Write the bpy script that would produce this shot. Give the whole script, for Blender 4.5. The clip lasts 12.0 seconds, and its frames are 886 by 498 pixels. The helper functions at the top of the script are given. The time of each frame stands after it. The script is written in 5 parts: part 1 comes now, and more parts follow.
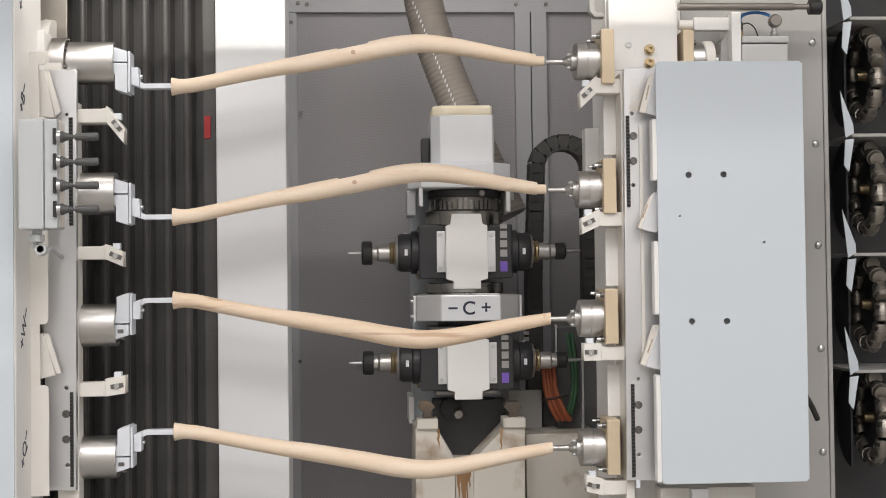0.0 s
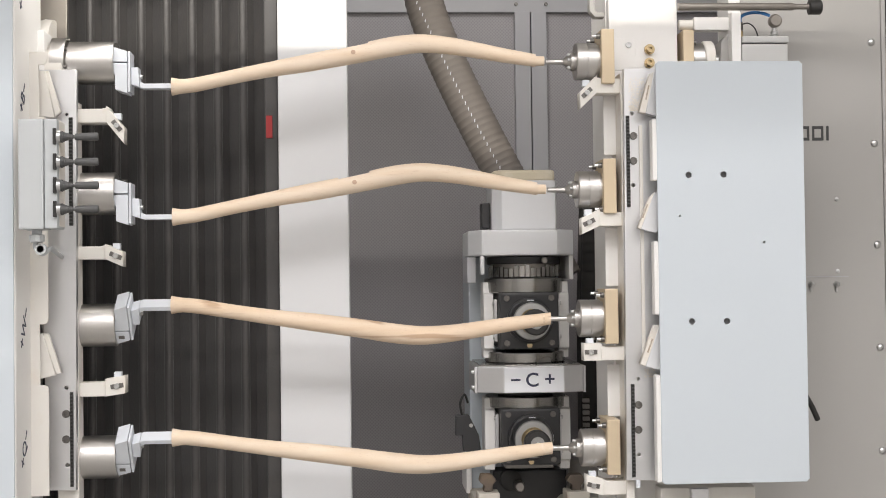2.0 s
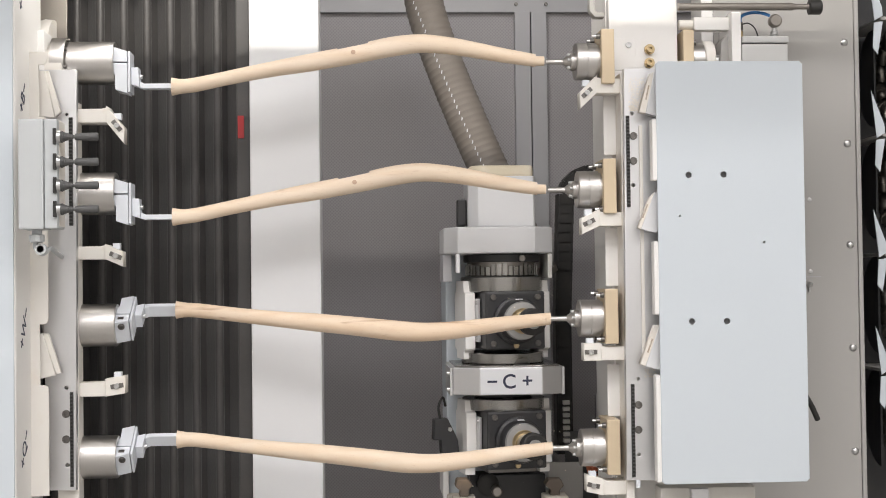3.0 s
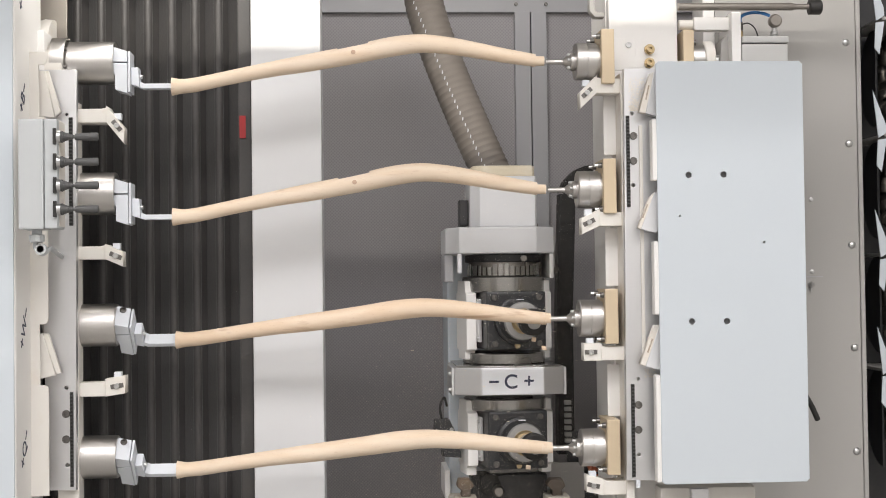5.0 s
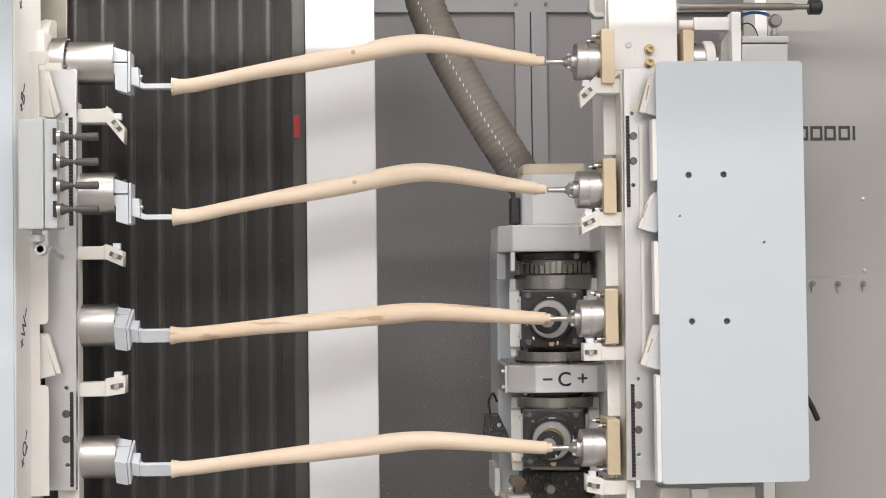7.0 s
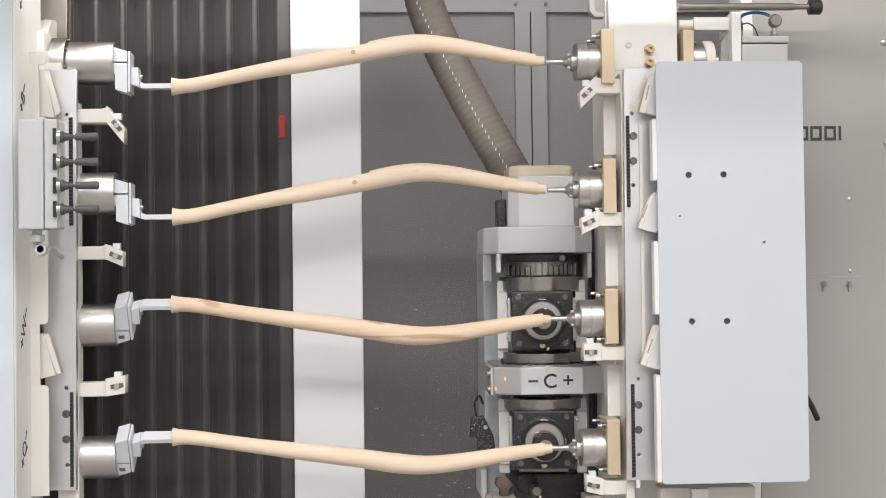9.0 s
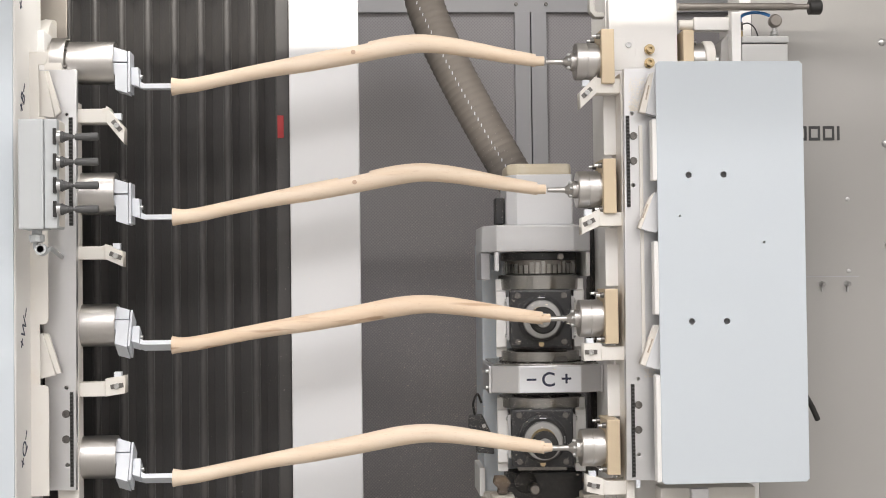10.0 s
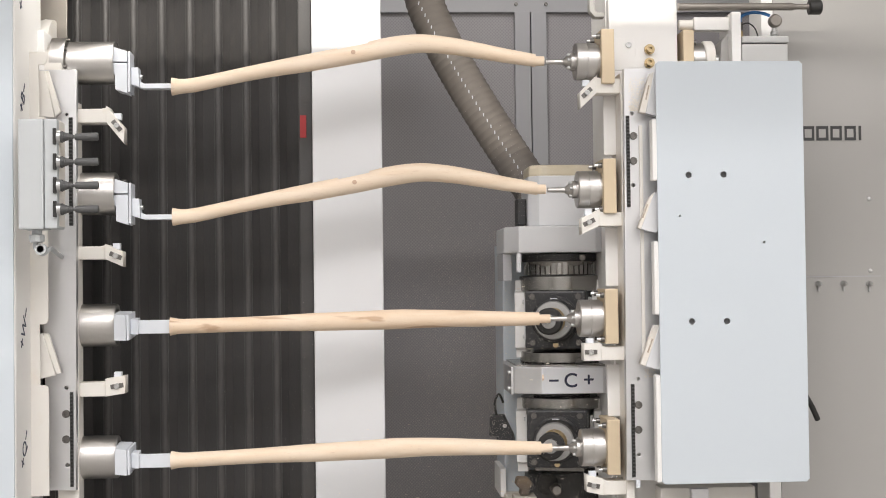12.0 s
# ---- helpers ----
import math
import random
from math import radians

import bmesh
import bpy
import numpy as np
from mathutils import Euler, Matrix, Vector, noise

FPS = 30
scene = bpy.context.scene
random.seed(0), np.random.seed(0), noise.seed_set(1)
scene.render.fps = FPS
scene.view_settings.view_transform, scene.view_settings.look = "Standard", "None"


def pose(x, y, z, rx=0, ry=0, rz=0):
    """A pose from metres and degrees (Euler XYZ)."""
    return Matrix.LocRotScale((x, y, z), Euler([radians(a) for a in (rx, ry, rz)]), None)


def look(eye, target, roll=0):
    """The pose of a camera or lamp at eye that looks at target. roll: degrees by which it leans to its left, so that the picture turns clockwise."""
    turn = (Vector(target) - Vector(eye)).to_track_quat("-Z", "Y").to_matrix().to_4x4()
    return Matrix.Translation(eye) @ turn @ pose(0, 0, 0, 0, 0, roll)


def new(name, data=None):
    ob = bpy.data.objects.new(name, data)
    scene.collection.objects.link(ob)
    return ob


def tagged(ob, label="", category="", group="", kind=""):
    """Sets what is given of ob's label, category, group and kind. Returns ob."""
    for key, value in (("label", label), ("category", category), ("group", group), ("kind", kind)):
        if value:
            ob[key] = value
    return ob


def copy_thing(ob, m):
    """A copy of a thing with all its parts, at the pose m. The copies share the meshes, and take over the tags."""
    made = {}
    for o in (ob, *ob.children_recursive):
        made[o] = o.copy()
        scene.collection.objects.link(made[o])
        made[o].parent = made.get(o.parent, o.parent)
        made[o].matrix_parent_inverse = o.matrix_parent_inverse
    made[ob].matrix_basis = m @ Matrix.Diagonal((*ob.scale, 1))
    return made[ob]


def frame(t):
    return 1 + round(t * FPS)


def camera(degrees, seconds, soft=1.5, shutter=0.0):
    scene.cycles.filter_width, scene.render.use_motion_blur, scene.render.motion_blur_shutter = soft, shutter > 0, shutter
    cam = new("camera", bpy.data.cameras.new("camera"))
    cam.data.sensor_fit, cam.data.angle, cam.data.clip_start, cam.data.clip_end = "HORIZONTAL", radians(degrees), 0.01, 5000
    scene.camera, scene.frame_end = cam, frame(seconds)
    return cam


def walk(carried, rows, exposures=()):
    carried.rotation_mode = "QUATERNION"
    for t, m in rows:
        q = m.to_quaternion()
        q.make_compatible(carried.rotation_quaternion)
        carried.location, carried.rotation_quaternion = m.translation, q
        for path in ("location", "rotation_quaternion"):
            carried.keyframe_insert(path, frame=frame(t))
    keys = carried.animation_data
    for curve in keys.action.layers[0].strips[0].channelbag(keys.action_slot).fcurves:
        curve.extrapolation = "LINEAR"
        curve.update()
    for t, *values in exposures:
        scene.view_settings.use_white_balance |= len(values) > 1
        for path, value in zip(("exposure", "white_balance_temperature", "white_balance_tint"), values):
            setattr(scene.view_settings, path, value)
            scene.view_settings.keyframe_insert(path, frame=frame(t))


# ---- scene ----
# camera, standing still before the machine
cam = camera(36.2, 12.0, soft=1.0)
EYE = Vector((0.0, -3.0333, 1.3774))
VIEW = look(EYE, EYE + Vector((0.05844, 0.99801, 0.02378)), -0.71)
walk(cam, [(0, VIEW), (12, VIEW)], exposures=[(0, -0.1), (0.5, -0.04), (1.0, 0.06), (2.0, 0.08), (7.0, 0.1), (12, 0.16)])

# light: a bright hall with rows of ceiling luminaires
world = bpy.data.worlds.new("hall_air")
scene.world = world
world.use_nodes = True
world.node_tree.nodes["Background"].inputs[0].default_value = (0.95, 0.97, 1.0, 1)
world.node_tree.nodes["Background"].inputs[1].default_value = 0.25


def lamp(name, eye, target, power, sx, sy, colour=(1.0, 0.968, 0.968)):
    data = bpy.data.lights.new(name, "AREA")
    data.shape, data.size, data.size_y, data.energy, data.color = "RECTANGLE", sx, sy, power, colour
    ob = new(name, data)
    ob.matrix_world = look(eye, target)
    return ob


LUMINAIRES = ((-1.7, -3.2, 4.35), (1.7, -3.2, 4.35), (-1.7, -5.8, 4.35), (1.7, -5.8, 4.35))
for i, (x, y, z) in enumerate(LUMINAIRES):
    lamp("ceiling_lamp", (x, y, z), (x, y, 0), 84, 3.0, 1.4)
lamp("machine_lamp", (-0.15, -0.62, 2.275), (-0.15, 0.15, 1.95), 7.6, 1.5, 0.0005, (1.0, 0.945, 0.85))
lamp("post_lamp", (-0.50, -0.12, 2.125), (-0.62, -0.1, 1.85), 0.65, 0.2, 0.06, (1.0, 0.96, 0.90))


# ---- materials ----
def material(name, colour, rough=0.5, metal=0.0, vary=0.06, grain=40.0, bump=0.05, stain=0.0, stain_colour=(0.3, 0.22, 0.12), coat=0.0):
    """A painted or bare surface with fine grain, broad unevenness and, if wanted, stains."""
    m = bpy.data.materials.new(name)
    m.use_nodes = True
    t = m.node_tree
    n, l = t.nodes, t.links
    b = n["Principled BSDF"]
    b.inputs["Roughness"].default_value, b.inputs["Metallic"].default_value = rough, metal
    b.inputs["Coat Weight"].default_value = coat
    co = n.new("ShaderNodeTexCoord")
    fine, broad = n.new("ShaderNodeTexNoise"), n.new("ShaderNodeTexNoise")
    fine.inputs["Scale"].default_value, fine.inputs["Detail"].default_value = grain * 6, 6
    broad.inputs["Scale"].default_value, broad.inputs["Detail"].default_value = 5.0, 4
    for x in (fine, broad):
        l.new(co.outputs["Object"], x.inputs["Vector"])
    mix = n.new("ShaderNodeMix")
    mix.data_type = "RGBA"
    mix.inputs[6].default_value = (*[c * (1 - vary) for c in colour], 1)
    mix.inputs[7].default_value = (*[min(1, c * (1 + vary)) for c in colour], 1)
    add = n.new("ShaderNodeMath")
    add.operation = "MULTIPLY_ADD"
    add.inputs[1].default_value, add.inputs[2].default_value = 0.35, 0.0
    l.new(fine.outputs[0], add.inputs[0])
    add2 = n.new("ShaderNodeMath")
    add2.operation = "MULTIPLY_ADD"
    add2.inputs[1].default_value = 0.65
    l.new(broad.outputs[0], add2.inputs[0])
    l.new(add.outputs[0], add2.inputs[2])
    l.new(add2.outputs[0], mix.inputs[0])
    out = mix.outputs[2]
    if stain:
        sp = n.new("ShaderNodeTexNoise")
        sp.inputs["Scale"].default_value, sp.inputs["Detail"].default_value = 14.0, 8
        l.new(co.outputs["Object"], sp.inputs["Vector"])
        ramp = n.new("ShaderNodeValToRGB")
        ramp.color_ramp.elements[0].position, ramp.color_ramp.elements[1].position = 0.52, 0.72
        ramp.color_ramp.elements[1].color = (stain, stain, stain, 1)
        l.new(sp.outputs[0], ramp.inputs[0])
        mx = n.new("ShaderNodeMix")
        mx.data_type = "RGBA"
        mx.inputs[7].default_value = (*stain_colour, 1)
        l.new(ramp.outputs[0], mx.inputs[0])
        l.new(out, mx.inputs[6])
        out = mx.outputs[2]
    l.new(out, b.inputs["Base Color"])
    rr = n.new("ShaderNodeMapRange")
    rr.inputs[3].default_value, rr.inputs[4].default_value = max(0.02, rough - 0.08), min(1, rough + 0.1)
    l.new(broad.outputs[0], rr.inputs[0])
    l.new(rr.outputs[0], b.inputs["Roughness"])
    if bump:
        bp = n.new("ShaderNodeBump")
        bp.inputs["Strength"].default_value, bp.inputs["Distance"].default_value = bump, 0.002
        l.new(fine.outputs[0], bp.inputs["Height"])
        l.new(bp.outputs[0], b.inputs["Normal"])
    return m


def brushed(name, colour, rough, scale, depth=0.12):
    """Turned or brushed metal: fine lines along one direction."""
    m = material(name, colour, rough, 1.0, 0.05, 20, 0)
    t = m.node_tree
    n, l = t.nodes, t.links
    co, mp, ns = n.new("ShaderNodeTexCoord"), n.new("ShaderNodeMapping"), n.new("ShaderNodeTexNoise")
    mp.inputs["Scale"].default_value = scale
    ns.inputs["Scale"].default_value, ns.inputs["Detail"].default_value = 1.0, 3
    bp = n.new("ShaderNodeBump")
    bp.inputs["Strength"].default_value, bp.inputs["Distance"].default_value = depth, 0.001
    l.new(co.outputs["Object"], mp.inputs[0])
    l.new(mp.outputs[0], ns.inputs["Vector"])
    l.new(ns.outputs[0], bp.inputs["Height"])
    l.new(bp.outputs[0], n["Principled BSDF"].inputs["Normal"])
    return m


def beech(name, tone, streak):
    """Freshly machined beech: pale, long grain along x, short flecks and a few darker heart streaks."""
    m = bpy.data.materials.new(name)
    m.use_nodes = True
    n, l = m.node_tree.nodes, m.node_tree.links
    b = n["Principled BSDF"]
    b.inputs["Roughness"].default_value = 0.62
    b.inputs["Specular IOR Level"].default_value = 0.3
    co = n.new("ShaderNodeTexCoord")
    inf = n.new("ShaderNodeObjectInfo")

    def noise_at(sx, syz, detail, offset=0.0):
        mp, ns = n.new("ShaderNodeMapping"), n.new("ShaderNodeTexNoise")
        mp.inputs["Scale"].default_value = (sx, syz, syz)
        mp.inputs["Location"].default_value = (offset, offset, offset)
        ns.inputs["Scale"].default_value, ns.inputs["Detail"].default_value = 1.0, detail
        ad = n.new("ShaderNodeVectorMath")
        ad.operation = "ADD"
        l.new(co.outputs["Object"], ad.inputs[0])
        l.new(inf.outputs["Random"], ad.inputs[1])
        l.new(ad.outputs[0], mp.inputs[0])
        l.new(mp.outputs[0], ns.inputs["Vector"])
        return ns.outputs[0]

    def blend(a, c, fac, lo, hi, strength):
        rp, mx = n.new("ShaderNodeMapRange"), n.new("ShaderNodeMix")
        rp.inputs[1].default_value, rp.inputs[2].default_value, rp.inputs[4].default_value = lo, hi, strength
        mx.data_type = "RGBA"
        l.new(fac, rp.inputs[0])
        l.new(rp.outputs[0], mx.inputs[0])
        if isinstance(a, tuple):
            mx.inputs[6].default_value = (*a, 1)
        else:
            l.new(a, mx.inputs[6])
        mx.inputs[7].default_value = (*c, 1)
        return mx.outputs[2]

    warm = tuple(c * k for c, k in zip(tone, (0.95, 0.90, 0.84)))
    dark = tuple(c * k for c, k in zip(tone, (0.6, 0.47, 0.38)))
    c = blend(tone, warm, noise_at(4, 60, 4), 0.35, 0.65, 1.0)
    c = blend(c, dark, noise_at(60, 700, 2, 3.0), 0.62, 0.75, 0.35)
    c = blend(c, dark, noise_at(3.0, 42, 3, 7.0), 0.66 - streak, 0.74 - streak, 0.75)
    l.new(c, b.inputs["Base Color"])
    bp = n.new("ShaderNodeBump")
    bp.inputs["Strength"].default_value, bp.inputs["Distance"].default_value = 0.1, 0.001
    l.new(noise_at(30, 500, 3, 1.0), bp.inputs["Height"])
    l.new(bp.outputs[0], b.inputs["Normal"])
    return m


def perforated(name, colour, hole, pitch):
    """Grey sheet with a fine staggered pattern of round holes, far behind the work."""
    m = material(name, colour, 0.5, 0.0, 0.07, 8, 0)
    t = m.node_tree
    n, l = t.nodes, t.links
    b = n["Principled BSDF"]
    src = b.inputs["Base Color"].links[0].from_socket
    co, mp = n.new("ShaderNodeTexCoord"), n.new("ShaderNodeMapping")
    mp.inputs["Rotation"].default_value = (0, radians(45), 0)
    mp.inputs["Scale"].default_value = (1 / pitch, 1 / pitch, 1 / pitch)
    l.new(co.outputs["Object"], mp.inputs[0])
    fr = n.new("ShaderNodeVectorMath")
    fr.operation = "FRACTION"
    l.new(mp.outputs[0], fr.inputs[0])
    sep = n.new("ShaderNodeSeparateXYZ")
    l.new(fr.outputs[0], sep.inputs[0])
    cmb = n.new("ShaderNodeCombineXYZ")
    l.new(sep.outputs[0], cmb.inputs[0])
    l.new(sep.outputs[2], cmb.inputs[1])
    ds = n.new("ShaderNodeVectorMath")
    ds.operation = "DISTANCE"
    ds.inputs[1].default_value = (0.5, 0.5, 0)
    l.new(cmb.outputs[0], ds.inputs[0])
    lt = n.new("ShaderNodeMapRange")
    lt.inputs[1].default_value, lt.inputs[2].default_value = 0.40, 0.28
    l.new(ds.outputs["Value"], lt.inputs[0])
    mx = n.new("ShaderNodeMix")
    mx.data_type = "RGBA"
    mx.inputs[7].default_value = (*hole, 1)
    l.new(lt.outputs[0], mx.inputs[0])
    l.new(src, mx.inputs[6])
    l.new(mx.outputs[2], b.inputs["Base Color"])
    return m


WHITE = material("white_enamel", (0.85, 0.835, 0.815), 0.42, vary=0.03)
POSTWHITE = material("post_enamel", (0.715, 0.72, 0.735), 0.42, vary=0.025)
DARKWOOD = material("drilled_wood", (0.58, 0.40, 0.29), 0.7, vary=0.1)
SAWDUST = material("sawdust", (0.86, 0.79, 0.67), 0.8, vary=0.1)
SMOKE = material("dark_grey_sheet", (0.10, 0.10, 0.10), 0.45, vary=0.15)
CREAM = material("dusty_white_enamel", (0.81, 0.78, 0.73), 0.5, vary=0.04, stain=0.25, stain_colour=(0.62, 0.48, 0.32))
PANEL = material("pale_grey_enamel", (0.603, 0.653, 0.70), 0.4, vary=0.015)
GREYPAINT = material("warm_grey_enamel", (0.405, 0.393, 0.375), 0.45, vary=0.03)
BOXGREY = material("grey_polycarbonate", (0.52, 0.54, 0.55), 0.5, vary=0.02)
PLASTIC = material("white_nylon", (0.74, 0.77, 0.82), 0.45, vary=0.02)
ALU = brushed("satin_aluminium", (0.72, 0.72, 0.73), 0.42, (6, 6, 400))
STEEL = brushed("turned_steel", (0.58, 0.56, 0.54), 0.36, (700, 6, 6), 0.2)
STEEL_V = brushed("ground_steel_ring", (0.34, 0.33, 0.315), 0.24, (55, 55, 2), 0.9)
OILED = material("oiled_tool_steel", (0.30, 0.28, 0.26), 0.4, 1.0, 0.15, 20, 0.05)
SILVER = material("silver_anodised", (0.50, 0.50, 0.49), 0.5, 0.3, 0.04, 30, 0.03)
CHROME = material("bright_steel", (0.62, 0.62, 0.62), 0.3, 1.0, 0.03, 20, 0)
NOSEGREY = material("ground_nose_steel", (0.40, 0.395, 0.39), 0.42, 0.6, 0.08, 30, 0.04)
TOOLGREY = material("dull_tool_steel", (0.31, 0.28, 0.245), 0.38, 0.85, 0.12, 20, 0.05)
GUNMETAL = material("dark_steel", (0.20, 0.19, 0.18), 0.38, 1.0, 0.1)
BRASS = material("brass", (0.55, 0.43, 0.26), 0.3, 1.0, 0.05)
TAN = material("anodised_tan_plate", (0.66, 0.54, 0.38), 0.45, 0.35, 0.06, stain=0.3, stain_colour=(0.7, 0.6, 0.42))
BLACK = material("black_rubber", (0.022, 0.021, 0.02), 0.55, vary=0.2)
BLACKPAINT = material("black_housing", (0.03, 0.03, 0.032), 0.42, vary=0.2, stain=0.25, stain_colour=(0.1, 0.085, 0.07))
BELLOWS = material("black_coated_cloth", (0.050, 0.047, 0.046), 0.42, vary=0.25, grain=25, bump=0.25, stain=0.3, stain_colour=(0.09, 0.08, 0.07))
BELLOWS.node_tree.nodes["Principled BSDF"].inputs["Sheen Weight"].default_value = 0.3
BELLOWS.node_tree.nodes["Principled BSDF"].inputs["Sheen Roughness"].default_value = 0.45
CHAINBLACK = material("dusty_black_plastic", (0.05, 0.048, 0.046), 0.6, vary=0.3, stain=0.4, stain_colour=(0.10, 0.09, 0.075))
SWITCH = material("dark_grey_lever", (0.09, 0.09, 0.09), 0.5, vary=0.1)
RED = material("red_tag", (0.36, 0.022, 0.024), 0.5)
BLUE = material("blue_air_hose", (0.05, 0.2, 0.5), 0.35)
ORANGE = material("orange_cable", (0.36, 0.10, 0.045), 0.5)
GREEN = material("green_cable", (0.045, 0.12, 0.06), 0.5)
VIOLET = material("violet_sticker", (0.22, 0.12, 0.55), 0.5)
PAPER = material("white_label", (0.82, 0.83, 0.86), 0.5, vary=0.02)
INK = material("dark_ink", (0.03, 0.035, 0.07), 0.6)
CHARCOAL = material("charcoal_lettering", (0.05, 0.05, 0.05), 0.5)
HOSE = material("translucent_brown_hose", (0.35, 0.31, 0.275), 0.6, vary=0.12)
HOSE.node_tree.nodes["Principled BSDF"].inputs["Alpha"].default_value = 0.66
MESHWALL = perforated("perforated_grey_sheet", (0.405, 0.388, 0.40), (0.325, 0.31, 0.321), 0.0072)
FRAMEGREY = material("grey_frame_enamel", (0.46, 0.46, 0.48), 0.45, vary=0.04)
RUSTY = material("dusty_cast_white", (0.66, 0.62, 0.55), 0.6, vary=0.05, stain=0.8, stain_colour=(0.30, 0.19, 0.10))
RUST = material("rust_streak", (0.30, 0.17, 0.08), 0.8, vary=0.3, stain=0.6, stain_colour=(0.5, 0.4, 0.28))
DUSTED = material("sawdust_film", (0.70, 0.62, 0.47), 0.7, vary=0.08, stain=0.5, stain_colour=(0.80, 0.77, 0.70))
TUBESTEEL = material("dull_steel_tube", (0.30, 0.275, 0.25), 0.5, 0.8, 0.06, 30, 0.04)
GRIME = material("grimy_steel", (0.13, 0.105, 0.085), 0.6, 0.3, 0.2, stain=0.7, stain_colour=(0.30, 0.21, 0.13))
CONCRETE = material("hall_floor", (0.35, 0.34, 0.32), 0.6, vary=0.12, grain=6)
PLASTER = material("hall_wall", (0.72, 0.71, 0.69), 0.8, vary=0.04)
BEECH = beech("pale_beech", (0.86, 0.72, 0.575), -0.05)
BEECH_STREAKED = beech("streaked_beech", (0.82, 0.665, 0.515), 0.07)
GLOW = bpy.data.materials.new("luminaire_glow")
GLOW.use_nodes = True
GLOW.node_tree.nodes["Principled BSDF"].inputs["Emission Color"].default_value = (1, 0.97, 0.93, 1)
GLOW.node_tree.nodes["Principled BSDF"].inputs["Emission Strength"].default_value = 1.5


# ---- building helpers ----
def thing(name, origin, label, category, group="", kind=""):
    ob = new(name)
    ob.location = origin
    ob.empty_display_size = 0.05
    return tagged(ob, label, category, group, kind)


def part(name, bm, mat, parent, label=""):
    """One mesh under a thing or under a part of it; the bmesh is given in world space."""
    root = parent if parent.parent is None else parent.parent
    bmesh.ops.translate(bm, vec=-root.location, verts=bm.verts[:])
    mesh = bpy.data.meshes.new(name)
    bm.to_mesh(mesh)
    bm.free()
    mesh.materials.append(mat)
    ob = new(name, mesh)
    ob.parent = parent
    return tagged(ob, label)


def box(bm, x0, x1, y0, y1, z0, z1, bevel=0.0015):
    r = bmesh.ops.create_cube(bm, size=1)
    vs = r["verts"]
    for v in vs:
        v.co = Vector(((x0 + x1) / 2 + v.co.x * (x1 - x0), (y0 + y1) / 2 + v.co.y * (y1 - y0), (z0 + z1) / 2 + v.co.z * (z1 - z0)))
    if bevel:
        es = list({e for v in vs for e in v.link_edges})
        bmesh.ops.bevel(bm, geom=es, offset=bevel, segments=2, affect="EDGES", profile=0.6)
    return bm


def boxed(*a, **k):
    return box(bmesh.new(), *a, **k)


def lathe(bm, profile, m=Matrix.Identity(4), seg=40, sharp=35):
    """Turns (distance, radius) pairs about the x axis."""
    rings = []
    for d, r in profile:
        rings.append([bm.verts.new(m @ Vector((d, r * math.cos(k * math.tau / seg), r * math.sin(k * math.tau / seg)))) for k in range(seg)])
    for a, b in zip(rings, rings[1:]):
        for k in range(seg):
            f = bm.faces.new((a[k], a[(k + 1) % seg], b[(k + 1) % seg], b[k]))
            f.smooth = True
    bm.faces.new(rings[0][::-1])
    bm.faces.new(rings[-1])
    bm.normal_update()
    for e in bm.edges:
        if len(e.link_faces) == 2 and e.calc_face_angle(0) > radians(sharp):
            e.smooth = False
    return bm


def turned(profile, m=Matrix.Identity(4), seg=40):
    return lathe(bmesh.new(), profile, m, seg)


ALONG_Y = Matrix.Rotation(radians(90), 4, "Z")    # x -> y
ALONG_Z = Matrix.Rotation(radians(-90), 4, "Y")   # x -> z


def at(x, y, z, m=Matrix.Identity(4)):
    return Matrix.Translation((x, y, z)) @ m


def prism(bm, outline, y0, y1, bevel=0.0012):
    """An x-z outline pushed from y0 to y1."""
    a = [bm.verts.new((x, y0, z)) for x, z in outline]
    b = [bm.verts.new((x, y1, z)) for x, z in outline]
    n = len(a)
    fs = [bm.faces.new(a), bm.faces.new(b[::-1])]
    for k in range(n):
        fs.append(bm.faces.new((a[(k + 1) % n], a[k], b[k], b[(k + 1) % n])))
    bmesh.ops.recalc_face_normals(bm, faces=fs)
    if bevel:
        es = list({e for v in a + b for e in v.link_edges})
        bmesh.ops.bevel(bm, geom=es, offset=bevel, segments=2, affect="EDGES", profile=0.6)
    return bm


def plan(bm, outline, z0, z1, bevel=0.0015):
    """An x-y outline pushed from z0 up to z1."""
    prism(bm, outline, z0, z1, bevel)
    for v in bm.verts:
        v.co = Vector((v.co.x, v.co.z, v.co.y))
    bmesh.ops.recalc_face_normals(bm, faces=bm.faces[:])
    return bm


